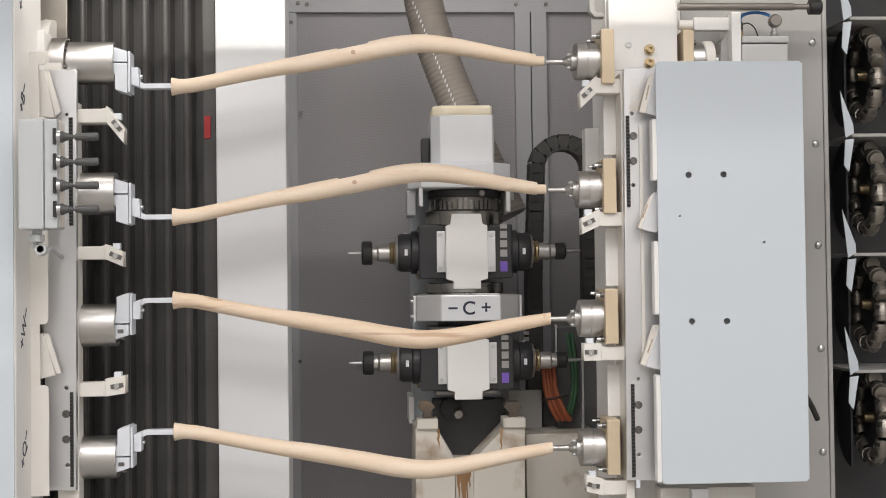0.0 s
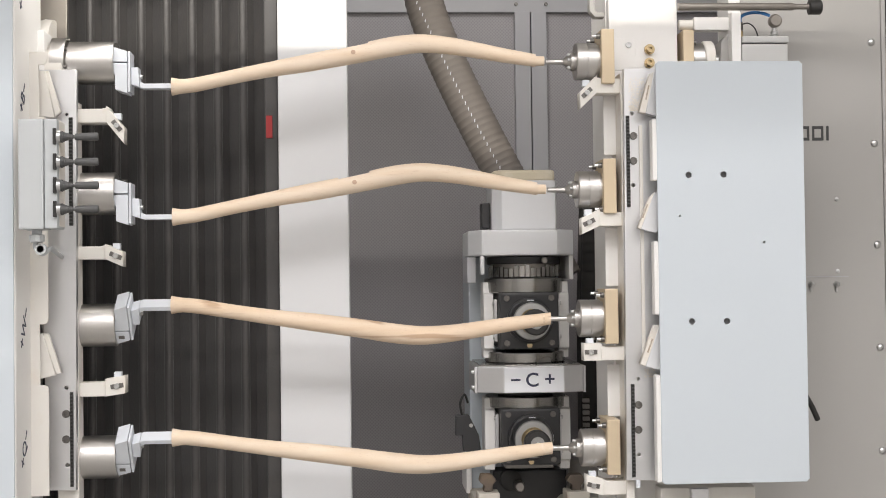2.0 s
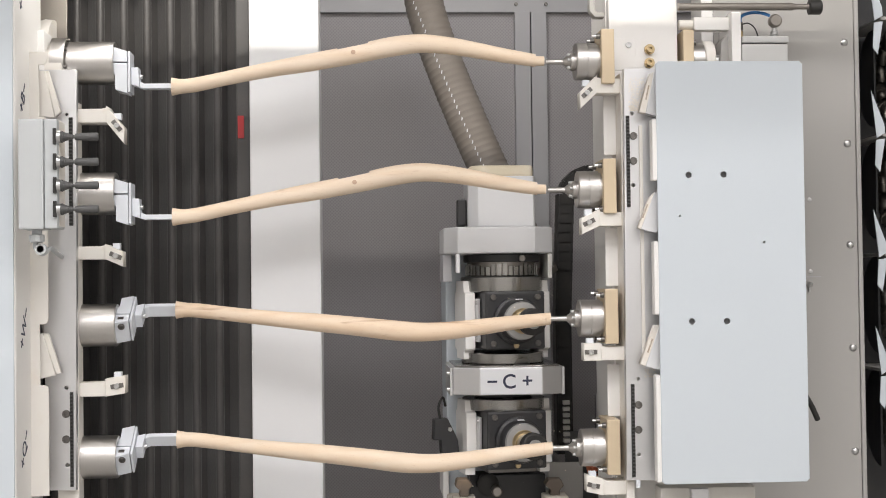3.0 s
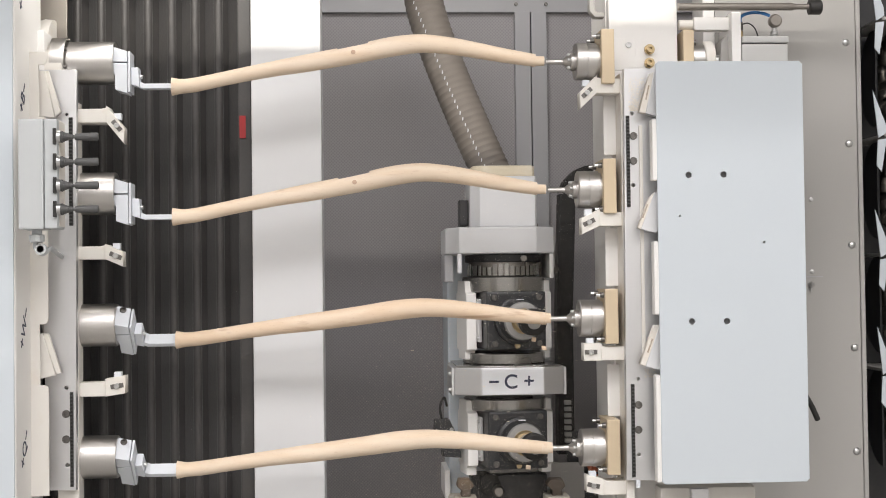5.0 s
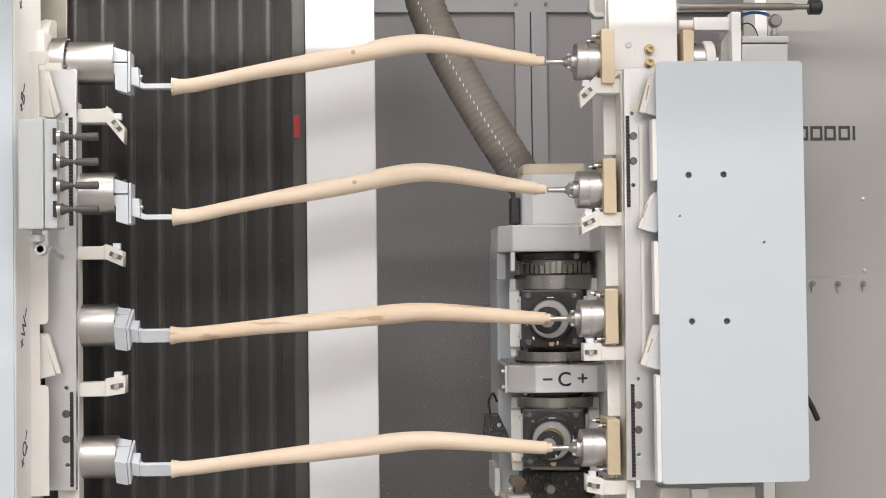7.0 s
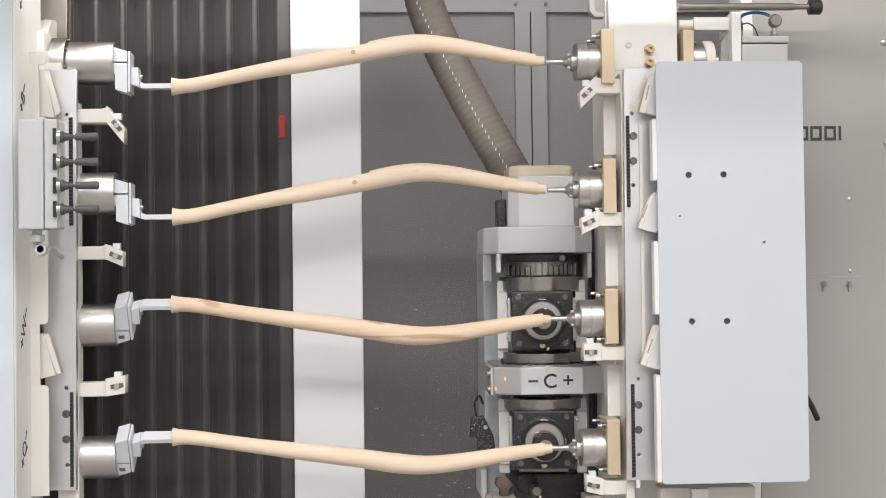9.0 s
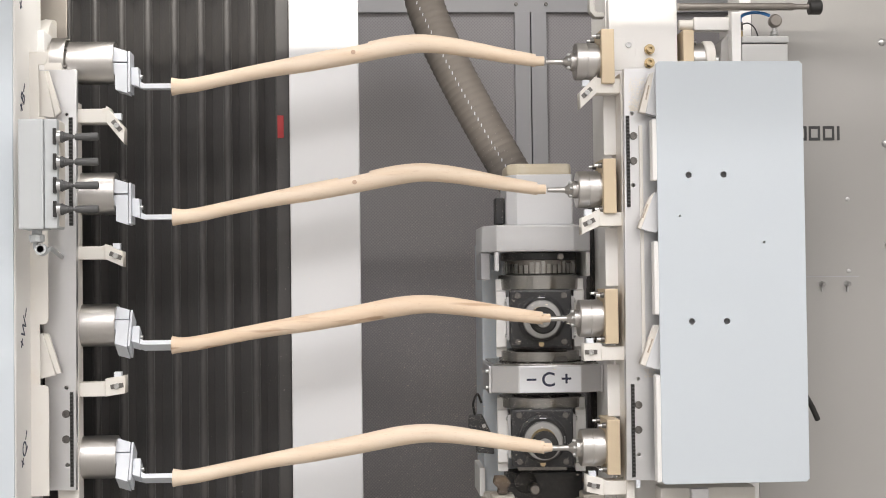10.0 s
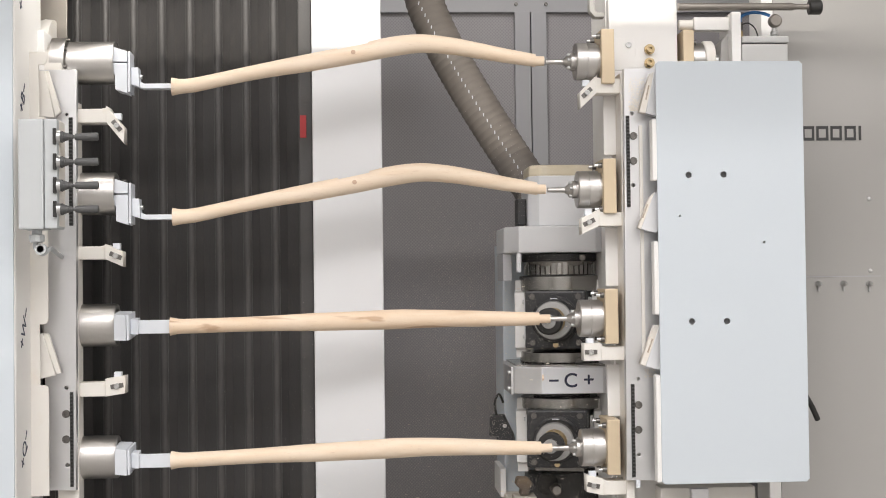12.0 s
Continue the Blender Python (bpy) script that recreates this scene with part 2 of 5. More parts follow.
def plate(outline, holes, y0, y1, bevel=0.0008):
    """A sheet in the x-z plane with round holes cut right through it."""
    cu = bpy.data.curves.new("plate", "CURVE")
    cu.dimensions, cu.fill_mode = "2D", "BOTH"
    cu.extrude, cu.bevel_depth, cu.bevel_resolution = max(0.0002, (y1 - y0) / 2 - bevel), bevel, 1
    loops = [list(outline)] + [[(x + r * math.cos(k * math.tau / 20), z + r * math.sin(k * math.tau / 20)) for k in range(20)] for x, z, r in holes]
    for pts in loops:
        s = cu.splines.new("POLY")
        s.points.add(len(pts) - 1)
        s.use_cyclic_u = True
        for p, (x, z) in zip(s.points, pts):
            p.co = (x, z, 0, 1)
    tmp = bpy.data.objects.new("plate", cu)
    mesh = bpy.data.meshes.new_from_object(tmp)
    bm = bmesh.new()
    bm.from_mesh(mesh)
    for v in bm.verts:
        v.co = Vector((v.co.x, (y0 + y1) / 2 - v.co.z, v.co.y))
    bmesh.ops.recalc_face_normals(bm, faces=bm.faces[:])
    bpy.data.objects.remove(tmp)
    bpy.data.curves.remove(cu)
    bpy.data.meshes.remove(mesh)
    return bm


def tube(points, radius, seg=12, smooth=8):
    """A round tube along a smooth line through the points."""
    pts = [Vector(p) for p in points]
    line = []
    for i in range(len(pts) - 1):
        p0, p1, p2, p3 = pts[max(0, i - 1)], pts[i], pts[i + 1], pts[min(len(pts) - 1, i + 2)]
        for k in range(smooth):
            u = k / smooth
            line.append(0.5 * (2 * p1 + (p2 - p0) * u + (2 * p0 - 5 * p1 + 4 * p2 - p3) * u * u + (3 * p1 - p0 - 3 * p2 + p3) * u ** 3))
    line.append(pts[-1])
    bm = bmesh.new()
    rings = []
    for i, p in enumerate(line):
        d = (line[min(i + 1, len(line) - 1)] - line[max(i - 1, 0)]).normalized()
        q = d.to_track_quat("Z", "Y")
        rings.append([bm.verts.new(p + q @ Vector((radius * math.cos(k * math.tau / seg), radius * math.sin(k * math.tau / seg), 0))) for k in range(seg)])
    for a, b in zip(rings, rings[1:]):
        for k in range(seg):
            bm.faces.new((a[k], a[(k + 1) % seg], b[(k + 1) % seg], b[k])).smooth = True
    bm.faces.new(rings[0][::-1])
    bm.faces.new(rings[-1])
    return bm


def shifted(bm, x, y, z):
    for v in bm.verts:
        v.co += Vector((x, y, z))
    return bm


def turned_about(bm, m):
    bm.transform(m)
    return bm


def screw(x, y, z, r=0.006, depth=0.005, facing=(0, -1, 0)):
    """A socket-head screw whose head looks along facing."""
    q = Vector(facing).to_track_quat("X", "Z").to_matrix().to_4x4()
    return turned([(0, r), (depth * 0.75, r), (depth, r * 0.85), (depth, r * 0.5), (depth * 0.45, r * 0.48), (depth * 0.45, 0.0004)], at(x, y, z, q), 18)


def words(text, size, m, mat, parent, name="lettering", thick=0.0004, bold=0.0):
    """Raised lettering in the built-in font, middle at the origin of m, read in its x-y plane."""
    cu = bpy.data.curves.new("words", "FONT")
    cu.body, cu.size, cu.extrude, cu.align_x, cu.align_y, cu.offset = text, size, thick, "CENTER", "CENTER", bold
    tmp = bpy.data.objects.new("words", cu)
    mesh = bpy.data.meshes.new_from_object(tmp)
    mesh.transform(m)
    bm = bmesh.new()
    bm.from_mesh(mesh)
    bpy.data.objects.remove(tmp)
    bpy.data.curves.remove(cu)
    bpy.data.meshes.remove(mesh)
    return part(name, bm, mat, parent)


FACE_FRONT = Matrix.Rotation(radians(90), 4, "X")   # reads from -y

# ---- hall that closes the place ----
def shell(name, x0, x1, y0, y1, z0, z1, mat, label, category):
    mesh = bpy.data.meshes.new(name)
    bm = boxed(x0, x1, y0, y1, z0, z1, bevel=0)
    bm.to_mesh(mesh)
    bm.free()
    mesh.materials.append(mat)
    return tagged(new(name, mesh), label, category, kind="structure")


shell("floor", -6, 6, -8, 5, -0.12, 0, CONCRETE, "smooth grey concrete floor of the workshop", "floor")
shell("ceiling", -6, 6, -8, 5, 4.5, 4.6, PLASTER, "plain off-white workshop ceiling", "ceiling")
shell("wall_north", -6, 6, 5, 5.15, 0, 4.5, PLASTER, "plain off-white workshop wall", "wall")
shell("wall_south", -6, 6, -8.15, -8, 0, 4.5, PLASTER, "plain off-white workshop wall", "wall")
shell("wall_east", 6, 6.15, -8.15, 5.15, 0, 4.5, PLASTER, "plain off-white workshop wall", "wall")
shell("wall_west", -6.15, -6, -8.15, 5.15, 0, 4.5, PLASTER, "plain off-white workshop wall", "wall")
for x, y, z in LUMINAIRES:
    lum = thing("ceiling_light", (x, y, z + 0.02), "long white ceiling luminaire, switched on", "ceiling light", "ceiling lights")
    part("housing", boxed(x - 1.56, x + 1.56, y - 0.76, y + 0.76, z + 0.03, z + 0.15, bevel=0.01), WHITE, lum)
    part("diffuser", boxed(x - 1.52, x + 1.52, y - 0.72, y + 0.72, z + 0.018, z + 0.03, bevel=0.003), GLOW, lum)

hood = thing("lamp_hood", (0.2, -0.6, 2.222), "white sheet lamp hood over the work opening", "lamp hood")
part("lip", boxed(-1.2, 1.6, -0.602, -0.60, 2.225, 2.2661, bevel=0.0002), WHITE, hood)
part("tray", boxed(-1.2, 1.6, -0.64, -0.6025, 2.222, 2.225, bevel=0.0002), WHITE, hood)
part("hanger", boxed(-1.21, -1.2, -0.64, -0.60, 2.22, 4.5, bevel=0.0005), WHITE, hood)
part("hanger", boxed(1.6, 1.61, -0.64, -0.60, 2.22, 4.5, bevel=0.0005), WHITE, hood)

work_lamp = thing("work_lamp", (-0.50, -0.12, 2.14), "small white work lamp over the drive spindles, switched on", "lamp")
part("housing", boxed(-0.62, -0.38, -0.17, -0.07, 2.145, 2.175, bevel=0.006), WHITE, work_lamp)
part("arm", tube([(-0.50, -0.12, 2.17), (-0.52, -0.12, 2.3), (-0.66, -0.12, 2.42), (-0.71, -0.12, 2.43)], 0.009), WHITE, work_lamp)

# ---- back wall of the cell: perforated sheets in a grey frame ----
YB = 1.2
back = thing("wall_back", (0.3, YB, 0), "dark grey perforated sheet wall in a grey metal frame", "wall", kind="structure")
ZT, ZB = 2.2222, 0.25
part("perforated_sheet", boxed(-0.2158, 0.4869, YB, YB + 0.004, ZB, ZT, bevel=0), MESHWALL, back)
part("perforated_sheet", boxed(0.5654, 1.3928, YB, YB + 0.004, ZB, ZT, bevel=0), MESHWALL, back)
part("frame_rail", boxed(-1.6218, 1.5393, YB - 0.022, YB + 0.02, ZT - 0.004, ZT + 0.5), FRAMEGREY, back)
part("frame_post", boxed(-0.4598, -0.2001, YB - 0.02, YB + 0.02, ZB, ZT - 0.004), FRAMEGREY, back)
part("frame_post", boxed(0.4797, 0.5279, YB - 0.03, YB + 0.02, ZB, ZT - 0.004), FRAMEGREY, back)
part("frame_post", boxed(0.5315, 0.5797, YB - 0.03, YB + 0.02, ZB, ZT - 0.004), FRAMEGREY, back)
for x, z in ((-0.1958, 2.2467), (-0.1679, 2.2432), (0.4852, 2.2430), (0.5797, 2.2429), (-0.2174, 2.1868), (-0.1887, 1.9051), (-0.2272, 1.1706), (-0.1997, 1.1354), (0.5486, 2.1895)):
    part("screw", screw(x, YB - 0.022, z, 0.006, 0.006), GUNMETAL, back)

# ---- carriage that travels behind the work: post, cover panel, bellows ----
YC = 0.15
post = thing("travelling_post", (-0.1154, YC, 0.0), "white enamelled sheet post on the travelling carriage", "post")
part("front_sheet", boxed(-0.1969, -0.0337, YC, YC + 0.16, 0.0, 2.6, bevel=0.004), POSTWHITE, post)

cover = thing("cover_panel", (1.0189, YC, 0.0), "warm grey sheet cover panel with dark lettering bars and domed screws", "panel")
XR0, XR1 = 0.9066, 1.2475
part("sheet", boxed(XR0, XR1, YC, YC + 0.004, 0.0, 2.6, bevel=0.001), GREYPAINT, cover)
part("edge_flange", boxed(XR1 + 0.001, XR1 + 0.012, YC - 0.004, YC + 0.12, 0.3, 2.6, bevel=0.003), GREYPAINT, cover)
part("inner_flange", boxed(XR0 - 0.03, XR0 - 0.001, YC - 0.002, YC + 0.1, 0.3, 2.6, bevel=0.003), WHITE, cover)
for x, z in ((1.2244, 1.9395), (1.2278, 1.6957), (1.2298, 1.4527), (1.2317, 1.2065), (1.2321, 0.9599)):
    part("domed_screw", turned([(0, 0.009), (0.002, 0.0088), (0.004, 0.007), (0.0055, 0.004), (0.006, 0.0005)], at(x, YC, z, Matrix.Rotation(radians(-90), 4, "Z")), 20), CHROME, cover)
for x, z in ((1.1325, 1.5621), (1.1319, 1.3902)):
    part("small_screw", turned([(0, 0.005), (0.003, 0.0045), (0.004, 0.0005)], at(x, YC, z, Matrix.Rotation(radians(-90), 4, "Z")), 14), CHROME, cover)
for x, z in ((1.0036, 1.3607), (1.0653, 1.3600), (1.1272, 1.3592)):
    part("hook", turned([(0, 0.007), (0.012, 0.006), (0.016, 0.002)], at(x, YC, z, Matrix.Rotation(radians(-90), 4, "Z")), 14), CHROME, cover)
    part("hook_shank", boxed(x - 0.002, x + 0.002, YC - 0.006, YC, z - 0.018, z, bevel=0.0005), SILVER, cover)
part("crease", boxed(XR0 + 0.01, XR1 - 0.09, YC - 0.0015, YC + 0.001, 1.3761, 1.3781, bevel=0), FRAMEGREY, cover)


def glyph(x, w, strokes):
    """A blocky logo shape from rectangles in a unit cell."""
    z0, h = 1.7034, 0.0345
    bm = bmesh.new()
    for a, b, c, d in strokes:
        box(bm, x + a * w, x + b * w, YC - 0.0015, YC, z0 + c * h, z0 + d * h, bevel=0)
    part("logo_shape", bm, CHARCOAL, cover)


X_LOGO, W_LOGO = 0.9719, 0.0345
RING = ((0, 0.2, 0, 1), (0.2, 0.8, 0.8, 1), (0.2, 0.8, 0, 0.2), (0.8, 1, 0, 1))
glyph(X_LOGO, W_LOGO * 0.85, RING)
glyph(X_LOGO + W_LOGO, W_LOGO * 0.85, RING)
glyph(X_LOGO + W_LOGO * 2, W_LOGO * 0.8, RING)
glyph(X_LOGO + W_LOGO * 3, W_LOGO * 0.8, RING)
glyph(X_LOGO + W_LOGO * 4, W_LOGO * 0.8, ((0, 0.22, 0, 1),))

# black bellows: flat strip beside the post, then hinged pleats
bellows_end = thing("bellows_end_strip", (-0.2094, YC + 0.012, 0.3), "black end strip of the bellows with a red tag", "strip")
part("strip", boxed(-0.2291, -0.1976, YC + 0.02, YC + 0.03, 0.3, 2.6, bevel=0.003), BELLOWS, bellows_end)
part("red_tag", boxed(-0.2259, -0.2113, YC + 0.016, YC + 0.0195, 1.7193, 1.7724, bevel=0.0005), RED, bellows_end, "small bright red tag")
PLEATS, FOLD = 13, 0.047
X_FOLD = -0.2272
bellows = thing("bellows", (X_FOLD, YC + 0.03, 0.3), "black coated cloth accordion bellows with upright folds", "bellows")
pleats = []
for k in range(PLEATS * 2):
    fold = part("fold", boxed(X_FOLD - FOLD, X_FOLD, YC + 0.029, YC + 0.031, 0.3, 2.6, bevel=0.0005), BELLOWS, bellows)
    if k % 2 == 0:
        part("rounded_ridge", turned([(0.3, 0.0105), (2.6, 0.0105)], at(X_FOLD, YC + 0.0385, 0, ALONG_Z), 24), BELLOWS, fold)
    pleats.append(fold)
back_cover = shell("bellows_backing", -2.2, -0.4716, 0.45, 0.46, 0.3, 2.6, BLACKPAINT, "black sheet behind the bellows", "backing")

# ---- tool magazines that ride on the carriage beyond the cover panel ----
XM = 1.2699
magazine = thing("magazine_housing", (XM + 0.2, 0.5, 0.0), "black open housing of the tool magazine", "housing")
part("back_plate", boxed(XM, XM + 0.7, 0.50, 0.51, 0.0, 2.6), BLACKPAINT, magazine)
part("side_plate", boxed(XM - 0.002, XM + 0.004, 0.24, 0.5, 0.0, 2.6), BLACKPAINT, magazine)
ZM = [1.8658, 1.5755, 1.2809, 0.9931]
U = 0.0014
for z in ZM:
    z += 107 * U
    shelf = thing("tool_rack", (XM + 0.2, 0.3, z), "grey sheet rack with white guards and a tool wheel", "tool rack", "tool racks")
    x0 = XM + 57 * U
    part("shelf", boxed(x0, x0 + 0.45, 0.24, 0.48, z - 0.004, z + 0.004), GREYPAINT, shelf)
    part("guard", prism(bmesh.new(), [(x0 - 22 * U, z + 80 * U), (x0 + U, z + 18 * U), (x0 + 2 * U, z + 3 * U), (x0 - 13 * U, z - 6 * U)], 0.23, 0.234, 0.001), PANEL, shelf)
    part("guard", prism(bmesh.new(), [(x0 - 14 * U, z - 9 * U), (x0 + 2 * U, z - 7 * U), (x0 - 8 * U, z - 66 * U), (x0 - 17 * U, z - 54 * U)], 0.23, 0.234, 0.001), PANEL, shelf)
    part("end_plate", boxed(x0 + 88 * U, x0 + 120 * U, 0.25, 0.256, z - 42 * U, z - 4 * U), CREAM, shelf)
    part("guide_bar", boxed(x0 + 94 * U, x0 + 112 * U, 0.25, 0.262, z - 205 * U, z - 150 * U), PANEL, shelf)
    wz, wx = z - 90 * U, x0 + 68 * U
    tilt = at(wx, 0.36, wz, Matrix.Rotation(radians(-3), 4, "Z"))
    part("wheel", turned([(-0.012, 0.02), (-0.010, 0.090), (-0.004, 0.096), (0.012, 0.096), (0.02, 0.087), (0.02, 0.001)], tilt, 40), BLACKPAINT, shelf)
    bm = prism(bmesh.new(), [(-0.128 * math.sin(a), 0.128 * math.cos(a)) for a in [k * math.pi / 16 for k in range(17)]], -0.062, -0.056, 0.001)
    bm.transform(tilt @ Matrix.Rotation(radians(-90), 4, "Z") @ at(-0.015, 0, 0))
    part("wheel_cover", bm, BLACKPAINT, shelf)
    part("hub", turned([(-0.036, 0.006), (-0.034, 0.012), (-0.012, 0.014), (-0.011, 0.001)], tilt, 24), BRASS, shelf)
    for k in range(12):
        a = k * math.tau / 12 + 0.15
        m = tilt @ Matrix.Rotation(a, 4, "X") @ at(-0.014, 0, 0.099) @ Matrix.Rotation(radians(90), 4, "Z") @ Matrix.Rotation(radians(18), 4, "Y")
        holder = part("tool_holder", turned([(-0.026, 0.010), (-0.0255, 0.0175), (-0.012, 0.019), (-0.0115, 0.0205), (-0.003, 0.0205), (-0.0025, 0.0185), (0.016, 0.0175), (0.020, 0.0145), (0.020, 0.009), (0.012, 0.008), (0.012, 0.001)], m, 20), TOOLGREY, shelf)
        bm = boxed(0.004, 0.013, -0.022, 0.022, -0.0055, 0.0055, bevel=0.001)
        bm.transform(m @ Matrix.Rotation(radians(40), 4, "X"))
        part("drive_slot", bm, BLACK, holder)

# ---- left frame ----
XP = -0.7022
left_post = thing("left_frame_post", (XP - 0.2, -0.14, 0.0), "white enamelled machine frame post with small axis letters", "frame post", kind="structure")
part("body", boxed(XP - 0.5, XP, -0.25, -0.02, 0.0, 2.7, bevel=0.006), WHITE, left_post)
part("front_sheet", boxed(XP - 0.5, XP - 0.003, -0.256, -0.2505, 0.0, 2.7, bevel=0.001), PANEL, left_post)
SIDE = Matrix.Rotation(radians(90), 4, "Z") @ Matrix.Rotation(radians(90), 4, "X") @ Matrix.Rotation(radians(90), 4, "Z")
for text, z in (("+B\u2212", 1.7679), ("+W\u2212", 1.2907), ("+Q\u2212", 1.0421), ("+V\u2212", 1.9810)):
    words(text, 0.043, at(XP + 0.0006, -0.185, z) @ SIDE @ Matrix.Rotation(radians(-28), 4, "Z"), INK, left_post, "axis_letters")
guard = thing("left_guard_sheet", (-0.6882, -0.13, 0.9353), "white folded guard sheet with notches for the flaps", "guard sheet")


def notched(x0, x1, xn, z0, z1, notches, r=0.008):
    """Outline of an upright sheet whose right edge (x1) steps back to xn at the notches."""
    pts = [(x0, z0), (x1, z0)]
    for a, b in notches:
        pts += [(x1, a - r), (x1 - r * 0.4, a - r * 0.3), (x1 - r, a), (xn, a), (xn, b), (x1 - r, b), (x1 - r * 0.4, b + r * 0.3), (x1, b + r)]
    return pts + [(x1, z1), (x0, z1)]


part("sheet", plate(notched(XP, -0.6659, -0.6835, 0.9374, 1.8733, [(1.1682, 1.2976), (1.7355, 1.8469)]), [], -0.13, -0.126), CREAM, guard)
rail = thing("left_rail_plate", (-0.6509, -0.06, 0.9394), "brushed aluminium rail plate with a black rack strip and screws", "rail plate")
part("plate", plate([(-0.6822, 0.9400), (-0.6225, 0.9387), (-0.6172, 1.8441), (-0.6942, 1.8444), (-0.6947, 1.7392)], [(*(-0.6370, 1.7475), 0.004), (*(-0.6415, 1.1581), 0.005), (*(-0.6401, 0.9923), 0.005)], -0.07, -0.05), ALU, rail)
part("edge_bar", boxed(-0.6650, -0.6197, -0.049, 0.0, 0.9194 - 0.1, 1.7782, bevel=0.001), CREAM, rail)
for x, z in ((-0.6419, 1.1024), (-0.6422, 1.0479)):
    part("screw", screw(x, -0.07, z, 0.0085, 0.005), GUNMETAL, rail)


def rack_strip(x0, x1, z0, z1, y, parent, n):
    part("rack_backing", boxed(x0, x1, y - 0.002, y, z0, z1, bevel=0.0003), SWITCH, parent)
    bm = bmesh.new()
    for k in range(n):
        z = z0 + (k + 0.5) * (z1 - z0) / n
        h = (z1 - z0) / n * 0.3
        box(bm, x0 + 0.0005, x1 - 0.0005, y - 0.005, y - 0.002, z - h, z + h, bevel=0)
    tagged(part("rack_teeth", bm, BLACK, parent), kind="stuff")


rack_strip(-0.6338, -0.6266, 0.9461, 1.1494, -0.07, rail, 26)
rack_strip(-0.6329, -0.6245, 1.5068, 1.7413, -0.07, rail, 30)


def flap(name, outline, y, label):
    ob = thing(name, (outline[0][0], y, outline[0][1]), label, "flap")
    part("leaf", plate(outline, [], y, y + 0.012, 0.001), CREAM, ob)
    return ob


flap("pivot_flap", [(-0.6865, 1.7404), (-0.6557, 1.7378), (-0.6753, 1.8356), (-0.6872, 1.8357)], -0.11, "white pivoting flap plate leaning in a guard notch")
flap("pivot_flap", [(-0.6568, 1.7402), (-0.6448, 1.7511), (-0.6705, 1.8372), (-0.6765, 1.8360)], -0.1, "white pivoting flap plate leaning in a guard notch")
flap("pivot_flap", [(-0.6859, 1.1823), (-0.6563, 1.1889), (-0.6830, 1.2755), (-0.6889, 1.2756)], -0.11, "white pivoting flap plate leaning in a guard notch")
flap("pivot_flap", [(-0.6574, 1.1895), (-0.6467, 1.1929), (-0.6735, 1.2750), (-0.6842, 1.2763)], -0.1, "white pivoting flap plate leaning in a guard notch")

# ---- the four work axes ----
XL, XT = -0.5465, 0.4811
AXES = [1.87, 1.58, 1.29, 1.00]


def drive_spindle(z):
    ob = thing("drive_spindle", (XL - 0.06, 0, z), "turned steel drive spindle drum", "spindle", "drive spindles")
    part("drum", turned([(XL - 0.20, 0.034), (XL - 0.098, 0.034), (XL - 0.096, 0.047), (XL, 0.047), (XL + 0.003, 0.0455), (XL + 0.003, 0.036), (XL - 0.004, 0.036), (XL - 0.004, 0.001)], at(0, 0, z), 56), STEEL, ob)
    part("flange", turned([(XL - 0.132, 0.056), (XL - 0.104, 0.056), (XL - 0.101, 0.054), (XL - 0.101, 0.001)], at(0, 0, z), 48), STEEL, ob)
    for k in range(8):
        a = k * math.tau / 8 + 0.3
        part("bolt", turned([(XL - 0.102, 0.004), (XL - 0.095, 0.004), (XL - 0.095, 0.001)], at(0, 0.051 * math.cos(a), z + 0.051 * math.sin(a)), 10), GUNMETAL, ob)
    return ob


d0 = drive_spindle(AXES[0])
for z in AXES[1:]:
    copy_thing(d0, pose(d0.location.x, 0, z))
flange_disc = thing("flange_disc", (XL - 0.2, 0.05, AXES[0] + 0.01), "pale steel flange disc behind the top spindle", "flange")
part("disc", turned([(XL - 0.150, 0.088), (XL - 0.136, 0.092), (XL - 0.118, 0.090), (XL - 0.118, 0.001)], at(-0.026, 0.07, AXES[0] + 0.018), 56), CREAM, flange_disc)
part("column_plate", boxed(-0.80, -0.667, 0.078, 0.086, 1.80, 2.45, bevel=0.002), TUBESTEEL, flange_disc)
part("collar_plate", boxed(-0.708, -0.688, -0.055, 0.02, AXES[0] - 0.06, AXES[0] + 0.064, bevel=0.003), WHITE, flange_disc)
part("collar", turned([(-0.6878, 0.05), (-0.652, 0.05), (-0.650, 0.047), (-0.650, 0.001)], at(0, -0.006, AXES[0] - 0.014), 44), CREAM, flange_disc)


